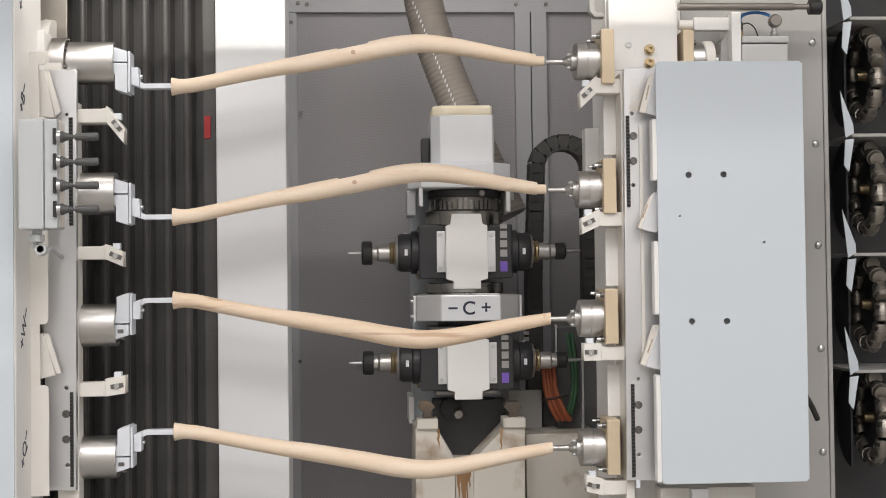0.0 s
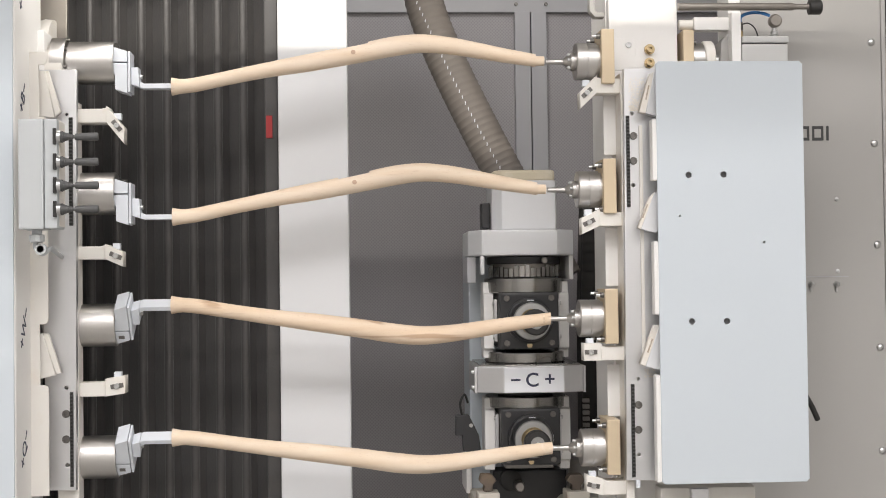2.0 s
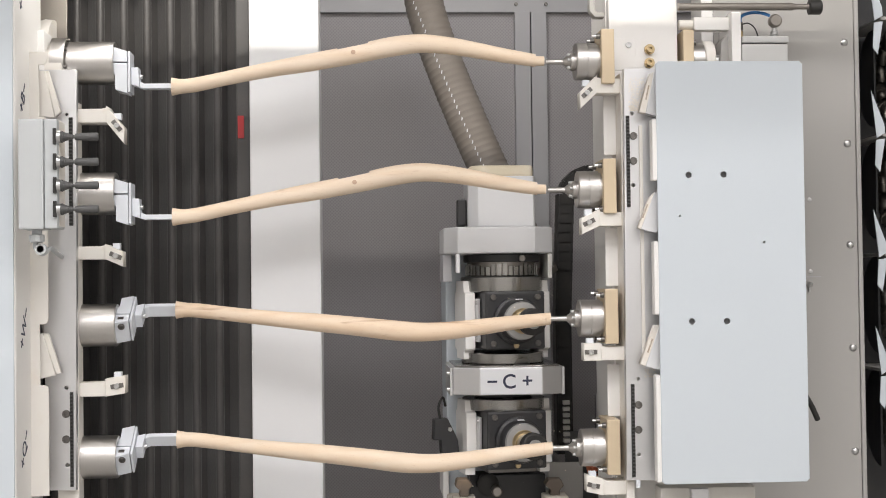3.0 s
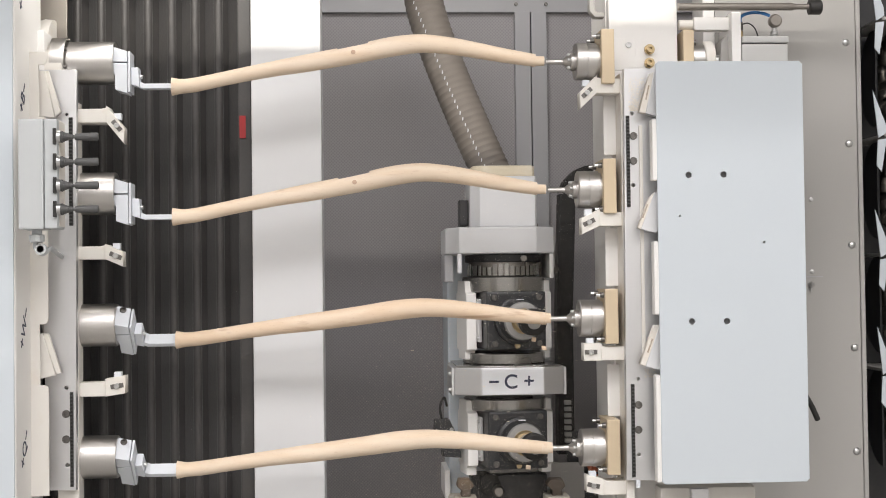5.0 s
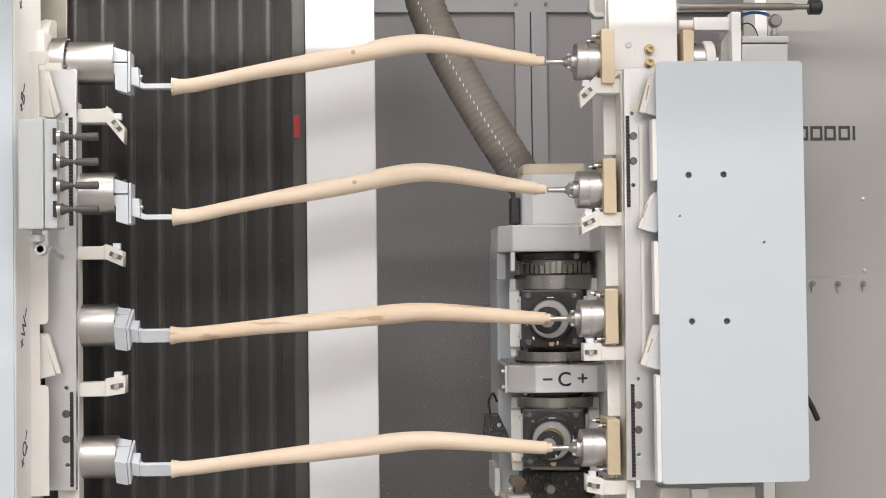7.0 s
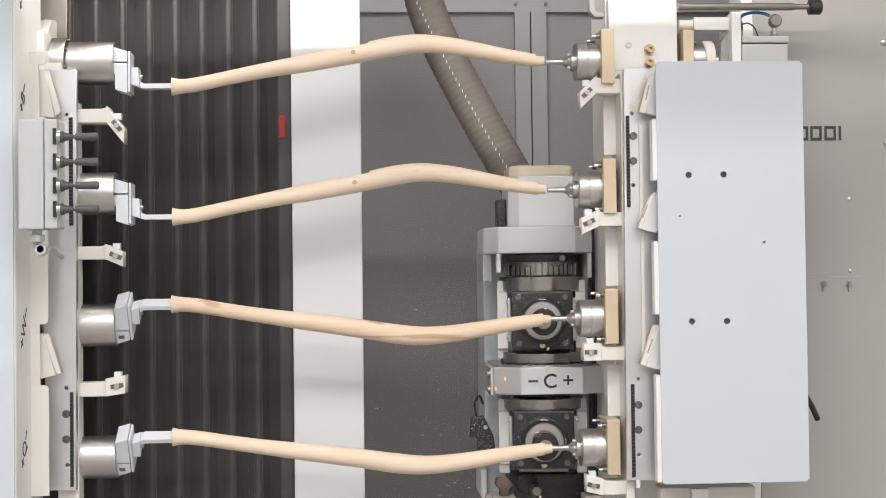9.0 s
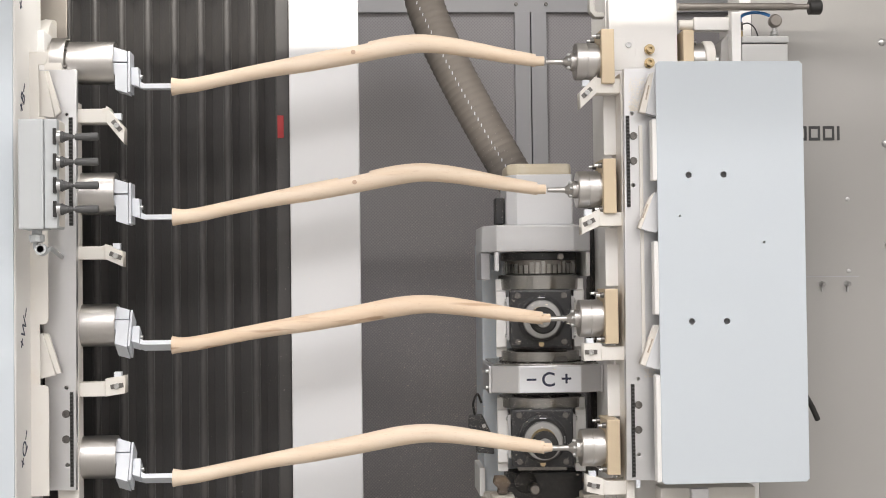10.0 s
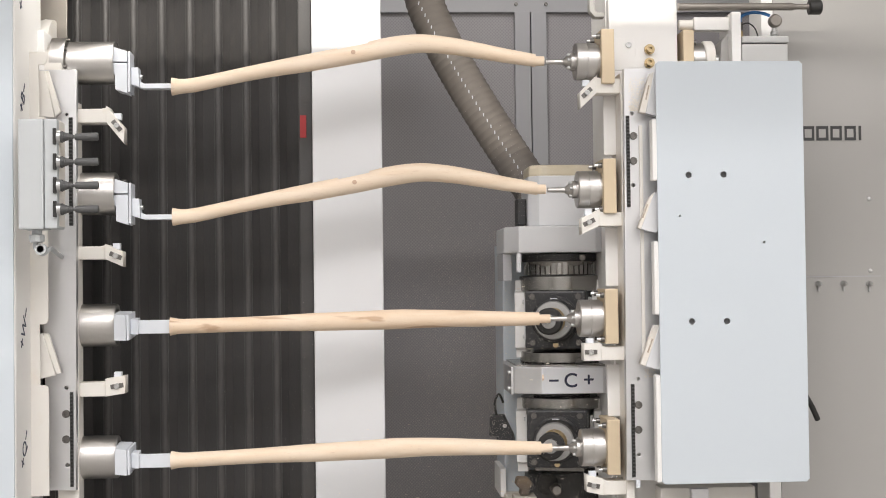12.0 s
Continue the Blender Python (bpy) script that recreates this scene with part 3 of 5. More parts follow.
def leg_holder(z):
    """Nylon clamp that carries one end of a leg; drawn with the leg's foot upward."""
    ob = thing("leg_holder", (XL, 0, z), "white nylon clamp block with a flat cranked bar", "clamp", "leg holders")
    bm = prism(bmesh.new(), [(XL + 0.004, z + 0.004), (XL + 0.032, z + 0.004), (XL + 0.032, z + 0.071), (XL + 0.005, z + 0.062), (XL + 0.005, z + 0.028), (XL + 0.001, z + 0.028), (XL + 0.001, z + 0.004)], -0.028, 0.028)
    part("upper_block", bm, PLASTIC, ob)
    bm = prism(bmesh.new(), [(XL + 0.001, z + 0.001), (XL + 0.031, z + 0.001), (XL + 0.031, z - 0.022), (XL + 0.001, z - 0.032)], -0.028, 0.028)
    part("lower_block", bm, PLASTIC, ob)
    part("side_plate", boxed(XL + 0.033, XL + 0.038, -0.028, 0.028, z - 0.022, z + 0.068), PLASTIC, ob)
    part("window", boxed(XL + 0.007, XL + 0.020, -0.0288, -0.02, z - 0.018, z - 0.009, bevel=0.001), GUNMETAL, ob)
    part("socket_screw", screw(XL + 0.016, -0.017, z - 0.0285, 0.0075, 0.004, (0, 0, -1)), GUNMETAL, ob)
    part("bar_block", prism(bmesh.new(), [(XL + 0.0385, z + 0.012), (XL + 0.054, z + 0.012), (XL + 0.056, z + 0.056), (XL + 0.0385, z + 0.050)], -0.0165, 0.0165), PLASTIC, ob)
    part("bar", prism(bmesh.new(), [(XL + 0.0565, z + 0.042), (XL + 0.066, z + 0.0475), (XL + 0.134, z + 0.0475), (XL + 0.134, z + 0.0585), (XL + 0.064, z + 0.0585), (XL + 0.0565, z + 0.056)], -0.0145, 0.0145), PLASTIC, ob)
    part("bolt", turned([(XL + 0.0545, 0.005), (XL + 0.060, 0.005), (XL + 0.061, 0.0035), (XL + 0.061, 0.001)], at(0, 0, z + 0.031), 12), CHROME, ob)
    return ob


# stations of the leg: x, height over the work axis, radius
STATIONS = [(-0.4214, 0.0527, 0.0202), (-0.4127, 0.0526, 0.0184), (-0.3991, 0.0523, 0.0163), (-0.3681, 0.0485, 0.0163), (-0.3061, 0.0355, 0.0161),
            (-0.2439, 0.0228, 0.0166), (-0.1816, 0.0111, 0.0179), (-0.1192, 0.0005, 0.02), (-0.0566, -0.0108, 0.0207), (-0.0064, -0.0202, 0.0214),
            (0.069, -0.0354, 0.0224), (0.1321, -0.0421, 0.0209), (0.1954, -0.0372, 0.0196), (0.259, -0.0265, 0.0182), (0.3228, -0.0145, 0.0164),
            (0.4175, 0.0008, 0.0137)]


def leg_section(x):
    xs = [s[0] for s in STATIONS]
    i = max(0, min(len(xs) - 2, sum(1 for a in xs if a <= x) - 1))

    def slope(j, c):
        a, b = max(0, j - 1), min(len(xs) - 1, j + 1)
        return (STATIONS[b][c] - STATIONS[a][c]) / (xs[b] - xs[a])
    h = xs[i + 1] - xs[i]
    u = (x - xs[i]) / h
    out = []
    for c in (1, 2):
        p, q = STATIONS[i][c], STATIONS[i + 1][c]
        out.append((2 * u ** 3 - 3 * u * u + 1) * p + (u ** 3 - 2 * u * u + u) * h * slope(i, c) + (3 * u * u - 2 * u ** 3) * q + (u ** 3 - u * u) * h * slope(i + 1, c))
    return out


def chair_leg(z, mat, label, tenon, tenon_r, notched_leg):
    """A bent rear chair leg turned about the work axis; the foot is drawn upward."""
    ob = thing("chair_leg", (0, 0, z), label, "chair leg", "chair legs on the machine")
    x0, x1, xs = STATIONS[0][0], STATIONS[-1][0] - (0.006 if notched_leg else 0), STATIONS[-1][0]
    cuts = [x0 + (x1 - tenon - x0) * k / 96 for k in range(97)]
    na, nb = -0.0551, 0.0146
    if notched_leg:
        cuts = sorted(cuts + [na, na + 0.0004, nb, nb + 0.0004])
    rows = [(x, *leg_section(x)) for x in cuts]
    x, c, r = rows[-1]
    tip = [(x, c, tenon_r), (x1 - 0.001, c * 0.3, tenon_r), (x1, c * 0.2, tenon_r - 0.001)]
    part("tenon", turned([(a, r) for a, b, r in tip], at(0, 0, z + c * 0.6), 28), mat, ob)
    bm = bmesh.new()
    rings, seg = [], 28
    for x, c, r in rows:
        ring = []
        for k in range(seg):
            a = k * math.tau / seg
            dy, dz = r * math.cos(a), r * math.sin(a)
            if notched_leg and na + 0.0002 < x < nb + 0.0002:
                dz = max(dz, -r + 0.0042)
            ring.append(bm.verts.new((x, dy, z + c + dz)))
        rings.append(ring)
    for a, b in zip(rings, rings[1:]):
        for k in range(seg):
            bm.faces.new((a[k], b[k], b[(k + 1) % seg], a[(k + 1) % seg])).smooth = True
    bm.faces.new(rings[0])
    bm.faces.new(rings[-1][::-1])
    bmesh.ops.recalc_face_normals(bm, faces=bm.faces[:])
    for e in bm.edges:
        if len(e.link_faces) == 2 and e.calc_face_angle(0) > radians(28):
            e.smooth = False
    part("leg", bm, mat, ob)
    if notched_leg:
        xh = -0.0185
        c, r = leg_section(xh)
        part("drilled_hole", turned([(-0.003, 0.0052), (0.0002, 0.0052), (0.0004, 0.0048), (0.0004, 0.0003)], at(xh, r * 1.005, z + c - 0.002, Matrix.Rotation(radians(90), 4, "Z")), 20), DARKWOOD, ob)
    return ob


TENON = 0.025
holders = [leg_holder(AXES[0])]
for z in AXES[1:]:
    holders.append(copy_thing(holders[0], pose(XL, 0, z)))
legs = [chair_leg(AXES[0], BEECH, "pale beech chair leg, bent, with a mortise flat and a tenon", 0.020, 0.0108, True)]
legs.append(copy_thing(legs[0], pose(0, 0, AXES[1])))
legs.append(chair_leg(AXES[2], BEECH_STREAKED, "beech chair leg with brown heart streaks being machined", TENON, 0.0099, False))
legs.append(chair_leg(AXES[3], BEECH, "pale plain beech chair leg being machined", TENON, 0.0099, False))
for ob in (holders[0], holders[1], legs[0], legs[1]):
    ob.matrix_basis = pose(*ob.location, 180)


def tail_spindle(z):
    ob = thing("tail_spindle", (XT + 0.03, 0, z), "turned steel tailstock spindle with a centre pin", "spindle", "tail spindles")
    part("drum", turned([(XT, 0.035), (XT, 0.0405), (XT + 0.002, 0.042), (XT + 0.024, 0.042), (XT + 0.025, 0.0412), (XT + 0.027, 0.042), (XT + 0.047, 0.042), (XT + 0.048, 0.038), (XT + 0.06, 0.038)], at(0, 0, z), 56), STEEL, ob)
    part("face", turned([(XT - 0.001, 0.017), (XT + 0.003, 0.0345), (XT + 0.004, 0.0345)], at(0, 0, z), 48), ALU, ob)
    part("hub", turned([(XT - 0.027, 0.006), (XT - 0.024, 0.009), (XT - 0.012, 0.0165), (XT - 0.010, 0.020), (XT + 0.002, 0.020), (XT + 0.002, 0.001)], at(0, 0, z), 36), STEEL, ob)
    for k in range(5):
        a = k * math.tau / 5 + 0.5
        part("hub_screw", turned([(XT - 0.018, 0.0036), (XT - 0.008, 0.0036), (XT - 0.008, 0.001)], at(0, 0.0158 * math.cos(a), z + 0.0158 * math.sin(a)), 10), SILVER, ob)
    part("pin", turned([(XT - 0.066, 0.0056), (XT - 0.02, 0.0063), (XT - 0.02, 0.001)], at(0, 0, z), 20), STEEL, ob)
    return ob


t0 = tail_spindle(AXES[0])
for z in AXES[1:]:
    copy_thing(t0, pose(XT + 0.03, 0, z))


def bearing_plate(z):
    ob = thing("bearing_plate", (XT + 0.07, 0, z - 0.05), "tan anodised bearing plate bolted to the frame", "plate", "bearing plates")
    part("plate", boxed(XT + 0.053, XT + 0.082, -0.05, 0.06, z - 0.056, z + 0.066, bevel=0.002), TAN, ob)
    for y, dz in ((-0.032, 0.052), (0.045, 0.055), (-0.032, -0.046), (0.045, -0.046)):
        part("bolt", turned([(XT + 0.044, 0.006), (XT + 0.053, 0.0065), (XT + 0.053, 0.001)], at(0, y, z + dz), 14), GUNMETAL, ob)
        part("bolt_shank", turned([(XT + 0.036, 0.0035), (XT + 0.045, 0.0035), (XT + 0.045, 0.001)], at(0, y, z + dz), 10), CHROME, ob)
    return ob


b0 = bearing_plate(AXES[0])
for z in AXES[1:]:
    copy_thing(b0, pose(XT + 0.07, 0, z - 0.05))

# ---- right frame ----
YR = 0.06
right_post = thing("right_frame_post", (0.6580, 0.15, 0), "white enamelled machine frame column", "frame post", kind="structure")
part("body", boxed(0.5713, 0.7318, YR, 0.30, 0, 2.7, bevel=0.004), WHITE, right_post)
part("back_web", boxed(0.5690, 0.5823, 0.09, 0.28, 0, 2.7, bevel=0.002), WHITE, right_post)
part("edge_bar", boxed(0.5756, 0.5936, -0.048, YR - 0.001, 0.8619, 1.8371, bevel=0.001), CREAM, right_post)
for k, (a, b) in enumerate(((1.6558, 1.8017), (1.3573, 1.4973), (1.0626, 1.1891))):
    part("cover_strip", boxed(0.5475, 0.5761, 0.015, 0.02, a + 0.004, b - 0.004, bevel=0.002), WHITE, right_post)
for x, z in ((0.6649, 1.9076), (0.6644, 1.8761)):
    part("brass_plug", turned([(0, 0.012), (0.006, 0.012), (0.006, 0.0085), (0.018, 0.0085), (0.018, 0.004), (0.012, 0.003), (0.012, 0.0005)], at(x, YR, z, Matrix.Rotation(radians(-90), 4, "Z")), 24), BRASS, right_post)
part("screw", screw(0.6162, YR, 1.9183, 0.007, 0.006), CHROME, right_post)
part("cover_plate", boxed(0.5830, 0.6331, YR - 0.002, YR, 1.8593, 1.9340, bevel=0.0005), WHITE, right_post)
side_box = thing("junction_plate", (0.5619, 0.2, 1.6287), "white sheet box behind the frame column", "box")
part("box", boxed(0.5358, 0.6100, 0.2, 0.25, 1.6015, 1.7419, bevel=0.003), WHITE, side_box)
hook = thing("bent_bracket", (0.5407, 0.05, 1.9846), "white bent bracket at the column top", "bracket")
part("bracket", plate([(0.5256, 2.0474), (0.5248, 1.9951), (0.5364, 1.9807), (0.5574, 1.9807), (0.5575, 1.9885), (0.5392, 1.9898), (0.5341, 2.0003), (0.5348, 2.0474)], [], 0.04, 0.07, 0.001), GREYPAINT, hook)

rrail = thing("right_rail_plate", (0.6051, -0.06, 0.9351), "brushed aluminium rail plate with a black rack strip and screws", "rail plate")
part("plate", plate([(0.5727, 0.9356), (0.6581, 0.9338), (0.6578, 1.8426), (0.5807, 1.8428)], [(*(0.5955, 1.7436), 0.005), (*(0.5968, 1.5846), 0.005), (*(0.6013, 1.1570), 0.0045), (*(0.6000, 0.9908), 0.005)], -0.07, -0.05), ALU, rrail)
for x, z in ((0.5985, 1.6935), (0.5977, 1.6384), (0.6004, 1.0999), (0.5996, 1.0453)):
    part("screw", screw(x, -0.07, z, 0.0085, 0.005), GUNMETAL, rrail)
part("raised_strip", boxed(0.6102, 0.6178, -0.076, -0.07, 1.1957, 1.7166, bevel=0.001), CREAM, rrail)
rack_strip(0.5818, 0.5900, 1.5359, 1.7386, -0.07, rrail, 26)
rack_strip(0.5839, 0.5920, 0.9415, 1.1460, -0.07, rrail, 26)

YF = -0.13
front_panel = thing("front_cover", (0.7974, YF, 0.9325), "large pale grey sheet cover with round holes", "panel")
FX0, FX1 = 0.6386, 0.9609
FZ0, FZ1 = 0.9337, 1.8487
r = 0.006
part("sheet", plate([(FX0 + r, FZ0), (FX1 - r, FZ0), (FX1, FZ0 + r), (FX1, FZ1 - r), (FX1 - r, FZ1), (FX0 + r, FZ1), (FX0, FZ1 - r), (FX0, FZ0 + r)],
                    [(*(0.7065, 1.6015), 0.0078), (*(0.7836, 1.6021), 0.0078), (*(0.7085, 1.2834), 0.0078), (*(0.7855, 1.2830), 0.0078), (*(0.6858, 1.5127), 0.0032), (*(0.8708, 1.4537), 0.0036)], YF, YF + 0.003, 0.001), PANEL, front_panel)
part("inner_liner", boxed(FX0 + 0.02, FX1 - 0.02, YF + 0.014, YF + 0.018, FZ0 + 0.02, FZ1 - 0.02, bevel=0), FRAMEGREY, front_panel)
for a, b in ((FZ0, 1.1716), (1.2960, 1.4611), (1.5874, 1.7273)):
    part("return_flange", boxed(FX0 - 0.0109, FX0 - 0.0002, YF + 0.001, YF + 0.03, a + 0.003, b - 0.003, bevel=0.003), WHITE, front_panel)
part("top_flange", boxed(FX0 + 0.004, FX1 - 0.004, YF + 0.004, YF + 0.03, FZ1 - 0.004, FZ1 - 0.001, bevel=0.0005), PANEL, front_panel)
part("side_flange", boxed(FX1 - 0.004, FX1 - 0.001, YF + 0.004, YF + 0.04, FZ0 + 0.004, FZ1 - 0.005, bevel=0.0005), PANEL, front_panel)
part("knob", turned([(0, 0.006), (0.006, 0.0055), (0.008, 0.003), (0.008, 0.0005)], at(FX1 - 0.001, YF + 0.03, 1.6817)), CREAM, front_panel)
for leaf, edge in (([(0.6402, 1.8298), (0.6466, 1.8298), (0.6466, 1.7332), (0.6205, 1.7405)], [(0.6301, 1.8249), (0.6397, 1.8298), (0.62, 1.7405), (0.6063, 1.743)]),
                   ([(0.6359, 1.5632), (0.6434, 1.5656), (0.6446, 1.484), (0.637, 1.4779), (0.6064, 1.4868)], [(0.6258, 1.5546), (0.6354, 1.5632), (0.6059, 1.4868), (0.5998, 1.4894)]),
                   ([(0.6437, 1.2755), (0.6499, 1.2754), (0.6483, 1.1769), (0.6116, 1.1874)], [(0.6312, 1.2744), (0.6432, 1.2755), (0.6111, 1.1874), (0.6, 1.1925)])):
    ob = thing("pivot_flap", (leaf[0][0], -0.105, leaf[0][1]), "pale pivoting flap plate with a cream edge beside the front cover", "flap")
    part("leaf", plate(leaf, [], -0.107, -0.09, 0.001), POSTWHITE, ob)
    part("edge", plate(edge, [], -0.105, -0.088, 0.001), CREAM, ob)
    (xa, za), (xb, zb) = edge[1], edge[2]
    xm, zm = (xa + xb) / 2 - 0.006, (za + zb) / 2
    lean = math.atan2(xa - xb, za - zb)
    part("slot", turned_about(boxed(-0.0016, 0.0016, -0.0008, 0.0, -0.016, 0.016, bevel=0.0003), at(xm, -0.105, zm, Matrix.Rotation(lean, 4, "Y"))), RUSTY, ob)

def clamp_bracket(a, b, x_root, x_bend, x_tip, z_arm, h, drop, y, mirror):
    """Cream bracket: an arm out from the rail and a slotted head that leans by drop."""
    ob = thing("clamp_bracket", (x_root, y, z_arm), "cream painted bracket with a slotted head and stop screw", "bracket", "clamp brackets")
    part("arm", plate([(x_root, z_arm - h), (x_bend, z_arm - h), (x_bend + (x_tip - x_bend) * 0.25, z_arm + h * 0.4), (x_bend + (x_tip - x_bend) * 0.1, z_arm + h * 1.25), (x_bend - (x_tip - x_bend) * 0.3, z_arm + h), (x_root, z_arm + h)], [], y, y + 0.05, 0.0012), CREAM, ob)
    s = 1 if x_tip > x_bend else -1
    x0, x1 = x_bend + 0.001 * s, x_tip
    top, bot = z_arm + h * 1.25, z_arm - h
    hh = b
    part("head", plate([(x0, bot), (x1, bot - drop), (x1, bot - drop + hh), (x0, bot + hh)], [], y - 0.006, y + 0.035, 0.0012), CREAM, ob)
    xm, zm = (x0 + x1) / 2 + 0.004 * s, bot - drop * 0.55 + hh * 0.5
    part("slot", turned_about(boxed(-0.014, 0.014, -0.0012, 0.0, -0.005, 0.005, bevel=0.0004), at(xm, y - 0.006, zm, Matrix.Rotation(math.atan2(drop * s, abs(x1 - x0)), 4, "Y"))), GUNMETAL, ob)
    part("stop_screw", screw(xm, y - 0.0072, zm, 0.006, 0.006), CHROME, ob)
    part("stop_tab", boxed(xm - 0.008, xm + 0.008, y + 0.004, y + 0.02, zm + hh * 0.45 - drop * 0.0, zm + hh * 0.45 + 0.014, bevel=0.001), PLASTIC, ob)
    return ob


clamp_bracket(0, 0.032, -0.6216, -0.5583, -0.5206, 1.7485, 0.014, 0.045, -0.04, 1)
clamp_bracket(0, 0.030, -0.6233, -0.5626, -0.5249, 1.4486, 0.013, 0.016, -0.04, 1)
clamp_bracket(0, 0.036, -0.6226, -0.5633, -0.5220, 1.1513, 0.014, -0.006, -0.04, 1)
clamp_bracket(0, 0.035, 0.5834, 0.5235, 0.4864, 1.8096, 0.015, 0.034, -0.04, 1)
clamp_bracket(0, 0.034, 0.5838, 0.5254, 0.4859, 1.5114, 0.014, 0.018, -0.04, 1)
clamp_bracket(0, 0.036, 0.5855, 0.5246, 0.4866, 1.2121, 0.014, 0.000, -0.04, 1)
clamp_bracket(0, 0.034, 0.5858, 0.5251, 0.4885, 0.9142, 0.014, -0.008, -0.04, 1)


def sawdust(name, n, x0, x1, y, z0, z1, seed, label, size=0.00095):
    """Crumbs of wood lying against a face."""
    rnd = random.Random(seed)
    ob = thing(name, ((x0 + x1) / 2, y, z0), label, "sawdust", kind="stuff")
    bm = bmesh.new()
    for _ in range(n):
        u, v = rnd.random(), rnd.random() ** 1.6
        x, z, s = x0 + (x1 - x0) * u, z0 + (z1 - z0) * v, size * (0.4 + rnd.random())
        r = bmesh.ops.create_cube(bm, size=1)
        bmesh.ops.transform(bm, matrix=at(x, y - s * 0.3, z, Euler((rnd.random() * 6, rnd.random() * 6, rnd.random() * 6)).to_matrix().to_4x4() @ Matrix.Diagonal((s * 1.6, s * 0.7, s, 1))), verts=r["verts"])
    tagged(part("crumbs", bm, SAWDUST, ob), kind="stuff")
    return ob


sawdust("sawdust", 620, 0.5890, 0.6269, -0.0702, 1.7498, 1.8226, 3, "pale sawdust crumbs clinging to the aluminium rail")
sawdust("sawdust", 120, 0.6145, 0.6397, -0.0702, 1.1603, 1.1951, 4, "pale sawdust crumbs clinging to the aluminium rail")

lead = thing("black_lead", (0.9996, -0.05, 1.0369), "black rubber lead behind the front cover edge", "cable")
part("lead", tube([(0.9746, -0.05, 1.1255), (0.9945, -0.05, 1.0899), (1.0105, -0.045, 1.0569)], 0.0062), BLACK, lead)

# ---- milling head: rides on the carriage, moves in depth and height; its spindle units turn about the upright axis ----
HX, HY, HZ = 0.405, 0.30, 1.1366
head = thing("milling_head", (HX, HY, HZ), "white and steel milling head with stacked twin spindle units", "milling head")
ZA = {k: z for k, z in (("top", 1.6557), ("block", 1.5063), ("house", 1.4426), ("gear", 1.3884), ("ring", 1.3505),
                        ("low_ring", 1.2032), ("label_top", 1.1726), ("label_bot", 1.1075), ("ring3", 1.0925), ("ring3b", 1.0642), ("foot", 0.9108))}
bx0, bx1, by = 0.3404, 0.4737, 0.19
bm = plan(bmesh.new(), [(bx0, by), (bx1, by), (bx1 + 0.006, by + 0.02), (bx1 + 0.006, by + 0.17), (bx0 - 0.022, by + 0.17), (bx0 - 0.022, by + 0.03)], ZA["block"], ZA["top"] - 0.028, 0.003)
part("motor_cover", bm, POSTWHITE, head, "dusty white motor cover")
part("motor_cap", plan(bmesh.new(), [(bx0 + 0.003, by + 0.022), (bx1 - 0.003, by + 0.022), (bx1 + 0.003, by + 0.03), (bx1 + 0.003, by + 0.165), (bx0 - 0.018, by + 0.165), (bx0 - 0.018, by + 0.04)], ZA["top"] - 0.03, ZA["top"], 0.008), DUSTED, head, "sawdust-covered top cap")
part("side_motor", boxed(bx0 - 0.045, bx0 - 0.023, by + 0.06, by + 0.12, ZA["block"] + 0.005, ZA["block"] + 0.07, bevel=0.004), BLACKPAINT, head)
hx0, hx1, hy = 0.2885, 0.4733, 0.17
outline = [(hx0, hy), (hx1, hy), (hx1 + 0.048, hy + 0.05), (hx1 + 0.048, hy + 0.24), (hx0 - 0.03, hy + 0.24), (hx0 - 0.03, hy + 0.06)]
part("upper_housing", plan(bmesh.new(), outline, ZA["house"], ZA["block"] - 0.0005, 0.005), POSTWHITE, head)
part("suction_duct", boxed(0.4430, 0.5504, hy + 0.238, 0.60, 1.4093, 1.4931, bevel=0.003), GREYPAINT, head)
part("housing_cheek", plan(bmesh.new(), [(hx0 - 0.004, hy + 0.004), (hx0 + 0.006, hy + 0.004), (hx0 + 0.006, hy + 0.03), (hx0 - 0.004, hy + 0.03)], ZA["gear"] + 0.008, ZA["house"] - 0.0005, 0.003), POSTWHITE, head)
part("housing_back", plan(bmesh.new(), [(hx0 - 0.032, hy + 0.065), (hx0 - 0.01, hy + 0.065), (hx0 - 0.01, hy + 0.2), (hx0 - 0.032, hy + 0.2)], ZA["gear"] - 0.012, ZA["house"] - 0.0005, 0.003), FRAMEGREY, head)
part("housing_cheek", plan(bmesh.new(), [(hx1 + 0.036, hy + 0.045), (hx1 + 0.047, hy + 0.05), (hx1 + 0.047, hy + 0.2), (hx1 + 0.036, hy + 0.2)], ZA["gear"] - 0.006, ZA["house"] - 0.0005, 0.003), WHITE, head)


def ring(name, z0, z1, r, mat, lip=0.002):
    return part(name, turned([(z0, r - lip), (z0 + lip, r), (z1 - lip, r), (z1, r - lip), (z1, 0.001)], at(HX, HY, 0, ALONG_Z), 72), mat, head)


